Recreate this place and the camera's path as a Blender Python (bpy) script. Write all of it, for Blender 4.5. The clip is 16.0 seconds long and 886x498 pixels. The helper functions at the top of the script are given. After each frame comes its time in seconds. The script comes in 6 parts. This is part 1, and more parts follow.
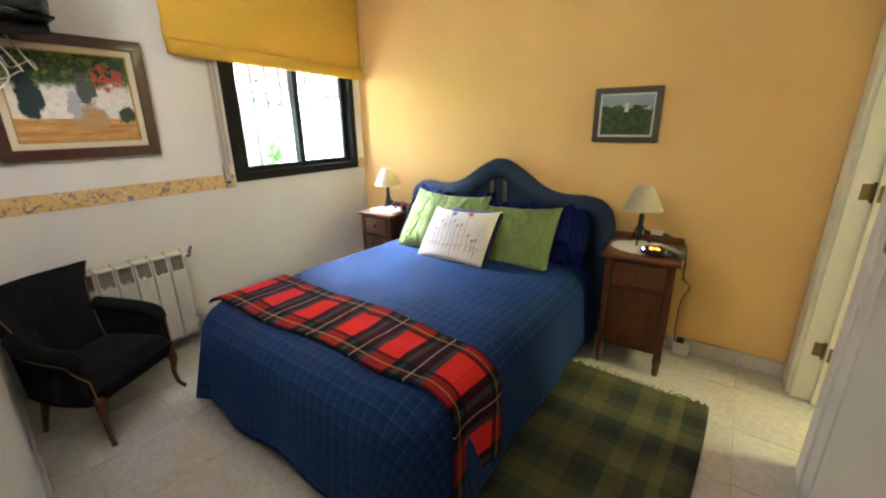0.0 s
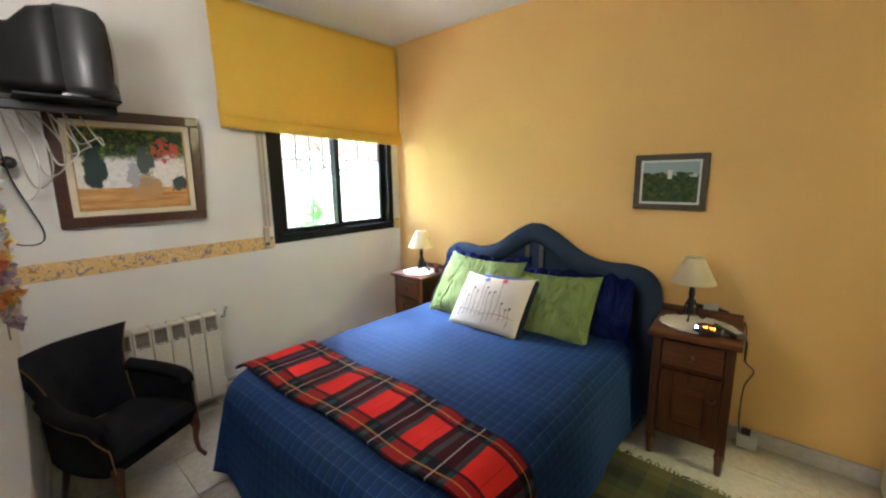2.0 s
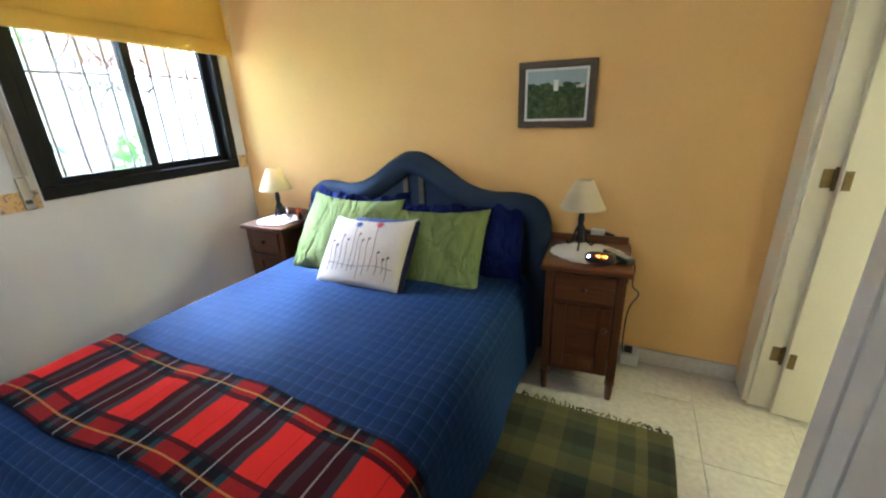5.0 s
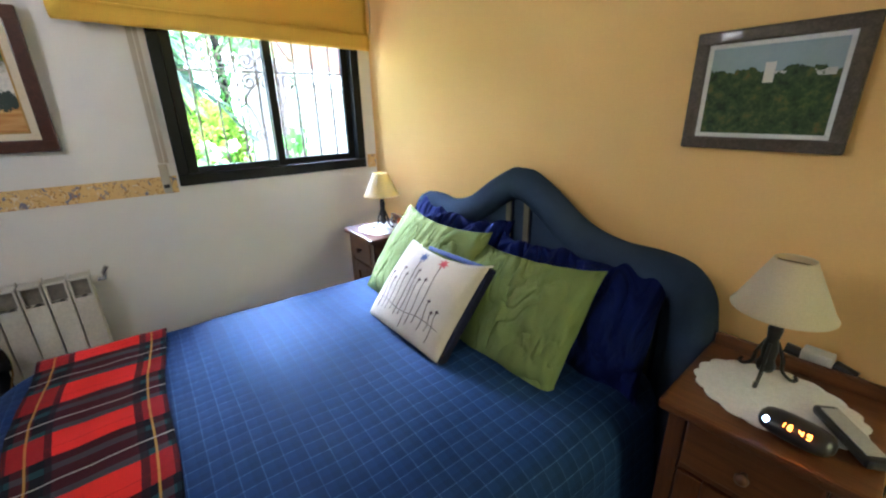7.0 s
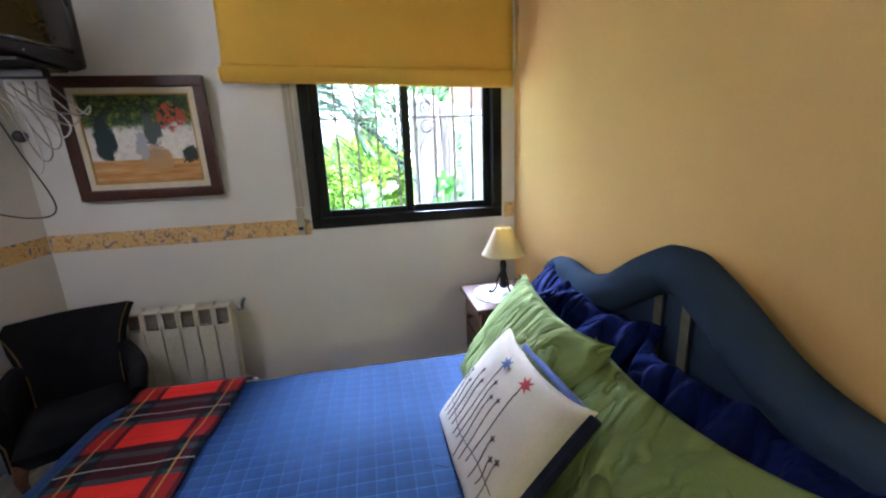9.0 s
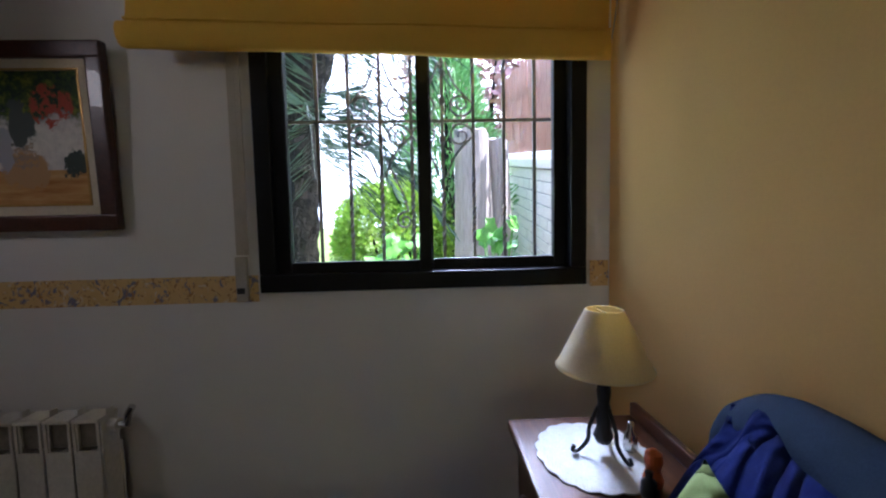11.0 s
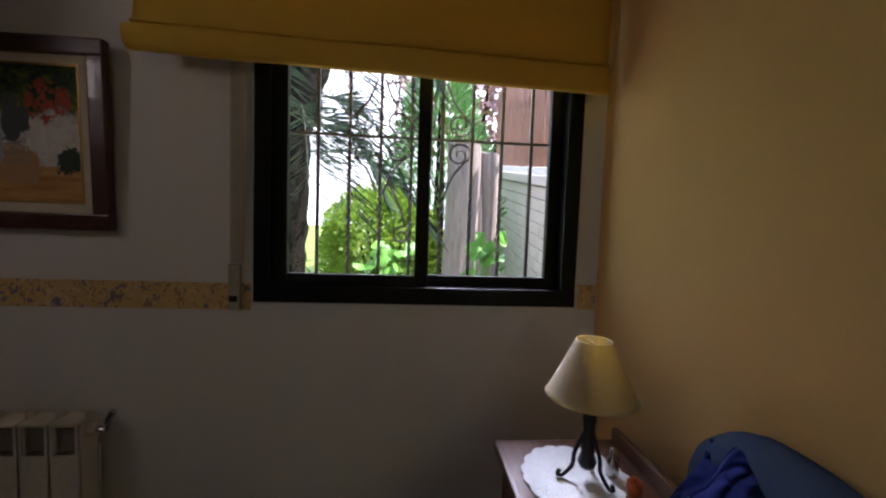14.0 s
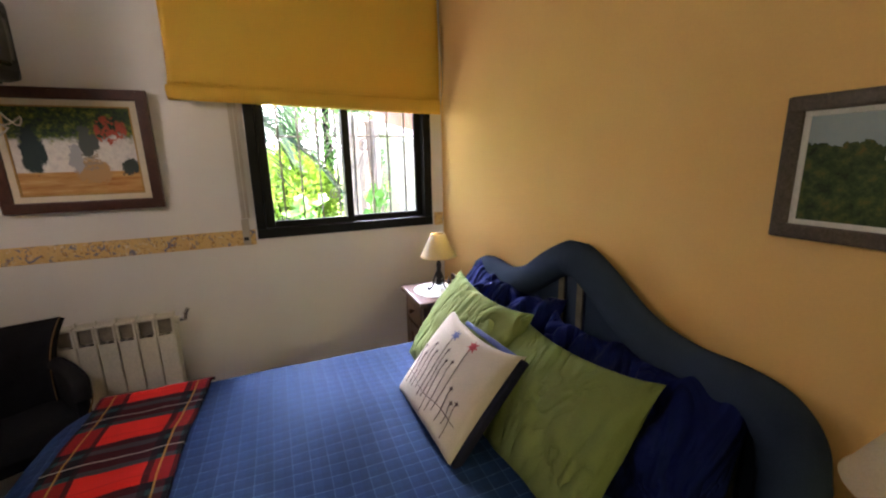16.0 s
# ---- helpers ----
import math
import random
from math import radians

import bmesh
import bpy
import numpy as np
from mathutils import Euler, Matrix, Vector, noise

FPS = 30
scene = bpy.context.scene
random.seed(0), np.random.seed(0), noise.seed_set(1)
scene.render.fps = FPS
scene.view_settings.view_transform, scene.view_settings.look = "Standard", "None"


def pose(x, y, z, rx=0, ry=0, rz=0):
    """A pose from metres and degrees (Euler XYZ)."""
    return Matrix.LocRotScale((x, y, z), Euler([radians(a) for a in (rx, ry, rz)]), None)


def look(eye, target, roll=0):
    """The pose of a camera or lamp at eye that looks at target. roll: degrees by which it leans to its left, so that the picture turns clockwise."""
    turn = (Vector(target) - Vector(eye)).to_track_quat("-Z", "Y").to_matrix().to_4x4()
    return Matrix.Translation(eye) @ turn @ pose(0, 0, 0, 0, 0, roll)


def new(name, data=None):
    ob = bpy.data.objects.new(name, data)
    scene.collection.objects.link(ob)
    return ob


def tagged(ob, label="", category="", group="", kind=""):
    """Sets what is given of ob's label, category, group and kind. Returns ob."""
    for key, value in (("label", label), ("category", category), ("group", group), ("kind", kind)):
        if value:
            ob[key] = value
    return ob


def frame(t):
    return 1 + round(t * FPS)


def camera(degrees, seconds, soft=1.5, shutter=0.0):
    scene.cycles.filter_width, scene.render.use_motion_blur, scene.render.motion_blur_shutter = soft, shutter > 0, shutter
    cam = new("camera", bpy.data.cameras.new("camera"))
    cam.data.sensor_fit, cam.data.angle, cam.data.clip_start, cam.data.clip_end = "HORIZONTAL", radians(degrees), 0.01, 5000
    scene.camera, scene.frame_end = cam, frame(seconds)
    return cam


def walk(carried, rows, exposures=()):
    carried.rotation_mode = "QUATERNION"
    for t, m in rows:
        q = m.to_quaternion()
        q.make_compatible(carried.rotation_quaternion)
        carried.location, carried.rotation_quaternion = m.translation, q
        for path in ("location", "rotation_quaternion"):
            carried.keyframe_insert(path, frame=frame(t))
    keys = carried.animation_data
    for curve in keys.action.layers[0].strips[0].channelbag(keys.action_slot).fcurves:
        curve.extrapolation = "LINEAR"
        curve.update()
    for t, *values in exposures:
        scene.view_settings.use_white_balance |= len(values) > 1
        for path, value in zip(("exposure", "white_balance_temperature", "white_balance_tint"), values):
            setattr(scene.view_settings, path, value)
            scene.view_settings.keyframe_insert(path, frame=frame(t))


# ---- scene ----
cam = camera(95.8, 16.0, soft=2.2)
PATH = [
    (0, (2.573, -2.504, 1.448), (1.447, -0.966, 0.844), -0.8),
    (0.5, (2.525, -2.462, 1.494), (1.289, -0.969, 1.002), -1.4),
    (1, (2.499, -2.442, 1.521), (1.140, -1.027, 1.137), -2.6),
    (1.5, (2.518, -2.426, 1.535), (1.128, -1.025, 1.210), -1.5),
    (2, (2.539, -2.420, 1.516), (1.236, -0.945, 1.160), -0.9),
    (2.5, (2.538, -2.443, 1.515), (1.398, -0.850, 1.113), -0.5),
    (3, (2.533, -2.405, 1.477), (1.550, -0.744, 0.953), -0.3),
    (3.5, (2.481, -2.369, 1.456), (1.699, -0.648, 0.803), -1.1),
    (4, (2.436, -2.312, 1.457), (1.679, -0.586, 0.787), -1.3),
    (6.5, (2.369, -1.501, 1.433), (1.109, -0.110, 0.742), -2.9),
    (7, (2.403, -1.341, 1.444), (0.883, -0.223, 0.781), -1.2),
    (7.5, (2.389, -1.214, 1.447), (0.716, -0.318, 0.816), -1.5),
    (8, (2.332, -1.124, 1.477), (0.560, -0.389, 0.910), 0.0),
    (8.5, (2.291, -1.057, 1.503), (0.422, -0.566, 0.985), -1.7),
    (9, (2.150, -0.895, 1.472), (0.237, -0.563, 0.993), -2.4),
    (9.5, (1.925, -0.787, 1.393), (-0.033, -0.585, 1.039), -1.4),
    (10, (1.672, -0.733, 1.325), (-0.307, -0.596, 1.069), -1.1),
    (12.5, (1.014, -0.665, 1.309), (-0.985, -0.602, 1.279), -0.5),
    (13, (1.019, -0.657, 1.309), (-0.980, -0.600, 1.293), 0.6),
    (13.5, (1.087, -0.661, 1.297), (-0.911, -0.592, 1.231), 1.8),
    (14, (1.282, -0.725, 1.360), (-0.708, -0.561, 1.236), 2.0),
    (14.5, (1.528, -0.748, 1.345), (-0.459, -0.538, 1.255), 2.2),
    (15, (1.815, -0.750, 1.383), (-0.167, -0.524, 1.231), 0.9),
    (15.5, (2.142, -0.939, 1.439), (0.229, -0.427, 1.158), -0.7),
    (16, (2.391, -1.092, 1.504), (0.586, -0.349, 1.068), -1.3),
]
# the film's own exposure: bright in the room, closing down towards the window
EXPOSURES = [(0, 4.98, 5800, 13), (2, 4.80, 5650, 13), (3.5, 4.84, 5350, 14), (4, 4.90, 5250, 15), (6.5, 4.6, 5200, 16), (7, 4.58, 5200, 16), (8, 4.48, 5150, 17), (9, 4.15, 5150, 19), (10, 3.42, 5150, 26), (12.5, 1.46, 5550, 23),
             (13.5, 1.48, 5800, 26), (14.5, 2.28, 6200, 36), (15, 2.76, 6300, 42), (15.5, 3.32, 6350, 37), (16, 3.9, 6300, 27)]
walk(cam, [(t, look(eye, target, roll)) for t, eye, target, roll in PATH], EXPOSURES)

# ---- daylight and lamps ----
world = bpy.data.worlds.new("world")
scene.world = world
world.use_nodes = True
wn, wl = world.node_tree.nodes, world.node_tree.links
sky = wn.new("ShaderNodeTexSky")
sky.sky_type = 'NISHITA'
sky.sun_disc = False
sky.sun_elevation, sky.sun_rotation = radians(57), radians(10)
wn["Background"].inputs["Strength"].default_value = 0.15
wl.new(sky.outputs[0], wn["Background"].inputs["Color"])

sun_data = bpy.data.lights.new("sun", 'SUN')
sun_data.energy, sun_data.angle, sun_data.color = 4.4, radians(0.6), (1.0, 0.95, 0.86)
sun_ob = new("sun", sun_data)
sun_ob.matrix_world = look((0, 0, 0), (-0.10, -0.50, -0.80))

# sky light that falls in through the window
day = bpy.data.lights.new("window_daylight", 'AREA')
day.shape, day.size, day.size_y, day.energy, day.color = 'RECTANGLE', 1.5, 2.0, 165, (0.82, 0.91, 1.0)
day_ob = new("window_daylight", day)
day_ob.matrix_world = look((-4.4, -0.40, 5.35), (0.30, -0.70, 1.30))

# daylight of the room behind the inner doorway
side = bpy.data.lights.new("side_room_light", 'AREA')
side.shape, side.size, side.size_y, side.energy, side.color = 'RECTANGLE', 0.5, 0.9, 1.5, (1.0, 0.93, 0.42)
side_ob = new("side_room_light", side)
side_ob.matrix_world = look((4.35, -0.45, 1.75), (2.9, -0.35, 0.5))

# the lit wall lamp
bulb = bpy.data.lights.new("wall_lamp_bulb", 'POINT')
bulb.energy, bulb.shadow_soft_size, bulb.color = 0.20, 0.05, (1.0, 0.92, 0.80)
bulb_ob = new("wall_lamp_bulb", bulb)
bulb_ob.location = (1.16, -2.36, 2.02)

# added fill lamp, out of view in the hallway behind the entrance
hall = bpy.data.lights.new("hall_fill", 'AREA')
hall.shape, hall.size, hall.energy, hall.color = 'DISK', 0.35, 0.10, (1.0, 0.92, 0.80)
hall_ob = new("hall_fill", hall)
hall_ob.matrix_world = look((2.6, -3.3, 2.50), (2.6, -3.29, 0))


# ---- materials ----
def mat(name, rough=0.6, metal=0.0):
    m = bpy.data.materials.new(name)
    m.use_nodes = True
    b = m.node_tree.nodes["Principled BSDF"]
    b.inputs["Roughness"].default_value, b.inputs["Metallic"].default_value = rough, metal
    return m, m.node_tree.nodes, m.node_tree.links, b


def mix_rgb(n, l, fac, a, b, mode='MIX'):
    """A colour mix; fac, a and b are sockets or values."""
    x = n.new("ShaderNodeMix")
    x.data_type, x.blend_type = 'RGBA', mode
    for i, v in ((0, fac), (6, a), (7, b)):
        if hasattr(v, "is_linked"):
            l.new(v, x.inputs[i])
        else:
            x.inputs[i].default_value = v if i == 0 else (*v, 1)
    return x.outputs[2]


def math_node(n, l, op, a, b=0.0, c=None):
    x = n.new("ShaderNodeMath")
    x.operation = op
    for i, v in enumerate((a, b) if c is None else (a, b, c)):
        if hasattr(v, "is_linked"):
            l.new(v, x.inputs[i])
        else:
            x.inputs[i].default_value = v
    return x.outputs[0]


def noise_tex(n, l, scale, detail=4, rough=0.55, coord="Object", dist=0.0, stretch=None):
    tc = n.new("ShaderNodeTexCoord")
    t = n.new("ShaderNodeTexNoise")
    t.inputs["Scale"].default_value, t.inputs["Detail"].default_value = scale, detail
    t.inputs["Roughness"].default_value, t.inputs["Distortion"].default_value = rough, dist
    if stretch:
        mp = n.new("ShaderNodeMapping")
        mp.inputs["Scale"].default_value = stretch
        l.new(tc.outputs[coord], mp.inputs[0])
        l.new(mp.outputs[0], t.inputs["Vector"])
    else:
        l.new(tc.outputs[coord], t.inputs["Vector"])
    return t.outputs["Fac"]


def ramp(n, l, fac, stops, constant=False):
    r = n.new("ShaderNodeValToRGB")
    r.color_ramp.interpolation = 'CONSTANT' if constant else 'LINEAR'
    e = r.color_ramp.elements
    while len(e) < len(stops):
        e.new(0.5)
    for k, (p, c) in enumerate(stops):
        e[k].position, e[k].color = p, (*c, 1)
    l.new(fac, r.inputs[0])
    return r.outputs[0]


def bump(n, l, b, height, strength=0.3, dist=0.004):
    x = n.new("ShaderNodeBump")
    x.inputs["Strength"].default_value, x.inputs["Distance"].default_value = strength, dist
    l.new(height, x.inputs["Height"])
    l.new(x.outputs[0], b.inputs["Normal"])


def mottled(name, c1, c2, scale=6.0, fine=90.0, rough=0.6, bumps=0.25, dist=0.003, metal=0.0, sheen=0.0, detail=4, stretch=None, spec=0.5, grain_mix=0.22):
    """A surface with a broad and a fine variation of colour and a fine relief."""
    m, n, l, b = mat(name, rough, metal)
    broad, grain = noise_tex(n, l, scale, detail, stretch=stretch), noise_tex(n, l, fine, 3)
    col = mix_rgb(n, l, ramp(n, l, broad, ((0.3, (0, 0, 0)), (0.7, (1, 1, 1)))), c1, c2)
    col = mix_rgb(n, l, grain_mix, col, ramp(n, l, grain, ((0.3, tuple(v * 0.6 for v in c1)), (0.7, tuple(min(1, v * 1.25) for v in c2)))))
    l.new(col, b.inputs["Base Color"])
    bump(n, l, b, grain, bumps, dist)
    b.inputs["Sheen Weight"].default_value = sheen
    b.inputs["Specular IOR Level"].default_value = 0.12 if rough > 0.84 else spec
    return m


def let_light_through(m, share, colour):
    """Thin cloth: a share of the light comes through from behind."""
    n, l = m.node_tree.nodes, m.node_tree.links
    t, x = n.new("ShaderNodeBsdfTranslucent"), n.new("ShaderNodeMixShader")
    t.inputs[0].default_value, x.inputs[0].default_value = (*colour, 1), share
    l.new(n["Principled BSDF"].outputs[0], x.inputs[1])
    l.new(t.outputs[0], x.inputs[2])
    l.new(x.outputs[0], n["Material Output"].inputs[0])
    return m


def creases(m, strength, scale, dist):
    """Soft folds of slept-on cotton."""
    n, l = m.node_tree.nodes, m.node_tree.links
    f = noise_tex(n, l, scale, 2, 0.5, dist=1.6, stretch=(1, 1, 0.55))
    ridge = math_node(n, l, 'POWER', math_node(n, l, 'ABSOLUTE', math_node(n, l, 'SUBTRACT', f, 0.5)), 0.6)
    bump(n, l, n["Principled BSDF"], ridge, strength, dist)


def wood(name, dark, light, rough=0.4, along="z", scale=1.0):
    m, n, l, b = mat(name, rough)
    st = {"x": (1.5, 22, 22), "y": (22, 1.5, 22), "z": (22, 22, 1.5)}[along]
    g = noise_tex(n, l, 1.6 * scale, 6, 0.6, stretch=st, dist=1.2)
    fine = noise_tex(n, l, 7.0 * scale, 3, 0.6, stretch=st)
    col = ramp(n, l, g, ((0.3, dark), (0.55, tuple((a + c) / 2 for a, c in zip(dark, light))), (0.75, light)))
    col = mix_rgb(n, l, 0.25, col, ramp(n, l, fine, ((0.35, tuple(v * 0.45 for v in dark)), (0.65, light))))
    l.new(col, b.inputs["Base Color"])
    bump(n, l, b, fine, 0.15, 0.002)
    b.inputs["Coat Weight"].default_value = 0.15
    return m


def uv_axes(n, l):
    uv = n.new("ShaderNodeUVMap")
    s = n.new("ShaderNodeSeparateXYZ")
    l.new(uv.outputs[0], s.inputs[0])
    return s.outputs[0], s.outputs[1]


def stripes(n, l, coord, period, stops):
    return ramp(n, l, math_node(n, l, 'FRACT', math_node(n, l, 'DIVIDE', coord, period)), stops, True)


def weave_bump(n, l, b, u, v, size=0.0016, strength=0.25):
    a = math_node(n, l, 'SINE', math_node(n, l, 'MULTIPLY', u, 6.283 / size))
    c = math_node(n, l, 'SINE', math_node(n, l, 'MULTIPLY', v, 6.283 / size))
    bump(n, l, b, math_node(n, l, 'MULTIPLY', a, c), strength, 0.001)


white_wall = mottled("white_plaster", (0.70, 0.68, 0.64), (0.75, 0.73, 0.69), 1.6, 160, 0.85, 0.10, 0.0015, grain_mix=0.05)
yellow_wall = mottled("yellow_plaster", (0.82, 0.51, 0.172), (0.87, 0.56, 0.208), 1.4, 140, 0.85, 0.10, 0.0015, grain_mix=0.05)
cream_paint = mottled("cream_door_paint", (0.76, 0.71, 0.56), (0.80, 0.75, 0.60), 3, 60, 0.42, 0.02, grain_mix=0.04)
white_paint = mottled("white_door_paint", (0.72, 0.70, 0.66), (0.77, 0.75, 0.71), 3, 60, 0.42, 0.02, grain_mix=0.04)
ceiling_paint = mottled("ceiling_paint", (0.76, 0.74, 0.71), (0.80, 0.78, 0.75), 2, 120, 0.9, 0.1, grain_mix=0.05)
marble_tile = mottled("cream_marble_tile", (0.50, 0.46, 0.385), (0.60, 0.56, 0.48), 5, 40, 0.22, 0.02, detail=8)
grout = mottled("grey_grout", (0.48, 0.44, 0.37), (0.55, 0.51, 0.44), 20, 90, 0.85)
skirting_mat = mottled("grey_marble_skirting", (0.50, 0.46, 0.41), (0.62, 0.58, 0.53), 9, 60, 0.3, 0.03, detail=7)
black_frame = mottled("black_lacquered_aluminium", (0.004, 0.004, 0.004), (0.007, 0.007, 0.007), 8, 120, 0.4, 0.04, spec=0.18)
grey_iron = mottled("grey_wrought_iron", (0.20, 0.17, 0.15), (0.30, 0.27, 0.24), 25, 160, 0.5, 0.3, metal=0.3)
dark_iron = mottled("black_wrought_iron", (0.010, 0.009, 0.009), (0.022, 0.020, 0.019), 30, 160, 0.45, 0.4, metal=0.4)
radiator_mat = mottled("ivory_radiator_enamel", (0.70, 0.66, 0.56), (0.74, 0.70, 0.60), 8, 80, 0.35, 0.04)
# fin colour darkened to paint in the shade inside the radiator
fin_shade_mat = mottled("shade_dark_radiator_fins", (0.20, 0.18, 0.15), (0.30, 0.27, 0.22), 30, 160, 0.9, 0.3)
brass = mottled("aged_brass", (0.14, 0.10, 0.045), (0.22, 0.16, 0.07), 40, 200, 0.35, 0.1, metal=0.9)
chrome = mottled("dull_chrome", (0.55, 0.55, 0.55), (0.62, 0.62, 0.62), 40, 200, 0.25, 0.05, metal=1.0)
pine = wood("red_brown_pine", (0.058, 0.018, 0.006), (0.135, 0.047, 0.014), 0.38, "z", 1.0)
pine_top = wood("red_brown_pine_top", (0.080, 0.026, 0.009), (0.18, 0.066, 0.020), 0.34, "x", 1.0)
mahogany = wood("dark_mahogany", (0.040, 0.012, 0.006), (0.085, 0.026, 0.012), 0.35, "x", 1.2)
chair_wood = wood("polished_walnut", (0.070, 0.020, 0.008), (0.15, 0.048, 0.018), 0.3, "z", 2.0)
silver_frame = wood("weathered_silver_wood", (0.045, 0.032, 0.018), (0.13, 0.10, 0.065), 0.65, "x", 2.5)
chair_cloth = mottled("charcoal_chair_cloth", (0.009, 0.009, 0.011), (0.016, 0.016, 0.019), 8, 320, 0.95, 0.5)
piping_mat = mottled("tan_braid", (0.15, 0.085, 0.025), (0.24, 0.14, 0.045), 60, 300, 0.8, 0.4)
green_cloth = mottled("apple_green_cotton", (0.165, 0.212, 0.070), (0.200, 0.250, 0.086), 4, 420, 0.9, 0.35)
creases(green_cloth, 0.9, 6, 0.04)
navy_cloth = mottled("royal_blue_cotton", (0.0035, 0.008, 0.062), (0.006, 0.013, 0.092), 6, 420, 0.9, 0.35)
creases(navy_cloth, 1.0, 6, 0.06)
head_cloth = mottled("slate_blue_upholstery", (0.027, 0.043, 0.074), (0.038, 0.058, 0.096), 5, 380, 0.9, 0.4)
shade_cloth = mottled("cream_lampshade_cloth", (0.74, 0.68, 0.50), (0.80, 0.74, 0.56), 6, 260, 0.85, 0.2)
let_light_through(shade_cloth, 0.45, (0.80, 0.62, 0.22))
lace_mat = mottled("white_lace", (0.70, 0.70, 0.68), (0.80, 0.80, 0.78), 90, 260, 0.9, 0.8, 0.003)
tv_plastic = mottled("black_tv_plastic", (0.005, 0.005, 0.005), (0.008, 0.008, 0.008), 10, 260, 0.5, 0.15, spec=0.2)
tv_side = mottled("dark_grey_tv_bezel", (0.010, 0.010, 0.010), (0.016, 0.016, 0.015), 10, 260, 0.42, 0.1, spec=0.35)
tv_screen = mottled("dark_tv_glass", (0.018, 0.016, 0.012), (0.022, 0.020, 0.016), 4, 60, 0.08, 0.0)
black_plastic = mottled("black_plastic", (0.010, 0.010, 0.011), (0.017, 0.017, 0.018), 14, 200, 0.3, 0.05)
grey_plastic = mottled("pale_grey_plastic", (0.34, 0.34, 0.34), (0.42, 0.42, 0.41), 14, 200, 0.4, 0.05)
white_plastic = mottled("white_plastic", (0.66, 0.66, 0.64), (0.72, 0.72, 0.70), 14, 200, 0.4, 0.05)
orange_plastic = mottled("orange_resin", (0.60, 0.10, 0.02), (0.72, 0.17, 0.03), 14, 200, 0.35, 0.05)
strap_mat = mottled("beige_strap", (0.42, 0.38, 0.31), (0.50, 0.46, 0.38), 12, 260, 0.85, 0.3)
picture_mount = mottled("cream_picture_mount", (0.62, 0.55, 0.40), (0.70, 0.63, 0.48), 8, 180, 0.8, 0.2)
white_mount = mottled("white_picture_mount", (0.66, 0.66, 0.62), (0.72, 0.72, 0.68), 8, 180, 0.8, 0.2)
gilt = mottled("gilt_slip", (0.34, 0.20, 0.05), (0.46, 0.29, 0.08), 30, 200, 0.4, 0.2, metal=0.6)


def blind_material():
    m, n, l, b = mat("yellow_blind_linen", 0.9)
    g = noise_tex(n, l, 200, 3, stretch=(1, 1, 0.15))
    h = noise_tex(n, l, 200, 3, stretch=(1, 0.15, 1))
    f = math_node(n, l, 'ADD', g, h)
    col = ramp(n, l, f, ((0.35, (0.66, 0.400, 0.036)), (0.68, (0.81, 0.510, 0.055))))
    l.new(mix_rgb(n, l, noise_tex(n, l, 3, 3), col, (0.73, 0.47, 0.05)), b.inputs["Base Color"])
    b.inputs["Transmission Weight"].default_value = 0.0
    bump(n, l, b, f, 0.3, 0.001)
    return let_light_through(m, 0.16, (0.80, 0.42, 0.03))


def spread_material():
    """Blue bedspread with a fine pale grid."""
    m, n, l, b = mat("blue_checked_bedspread", 0.74)
    u, v = uv_axes(n, l)
    base = mix_rgb(n, l, noise_tex(n, l, 3.5, 4), (0.012, 0.030, 0.090), (0.016, 0.038, 0.108))
    for c, p, w in ((u, 0.041, 0.62), (v, 0.047, 0.38)):
        f = math_node(n, l, 'FRACT', math_node(n, l, 'DIVIDE', c, p))
        line = math_node(n, l, 'LESS_THAN', f, 0.06)
        line = math_node(n, l, 'MULTIPLY', line, math_node(n, l, 'MULTIPLY', noise_tex(n, l, 60, 2), w))
        base = mix_rgb(n, l, line, base, (0.095, 0.175, 0.34))
        dark = math_node(n, l, 'MULTIPLY', math_node(n, l, 'GREATER_THAN', f, 0.55), 0.22)
        base = mix_rgb(n, l, dark, base, (0.009, 0.012, 0.028))
    l.new(base, b.inputs["Base Color"])
    weave_bump(n, l, b, u, v, 0.003, 0.2)
    b.inputs["Specular IOR Level"].default_value = 0.22
    b.inputs["Specular Tint"].default_value = (0.22, 0.48, 1.0, 1)
    b.inputs["Sheen Weight"].default_value, b.inputs["Sheen Roughness"].default_value = 0.12, 0.40
    b.inputs["Sheen Tint"].default_value = (0.03, 0.20, 0.85, 1)
    return m


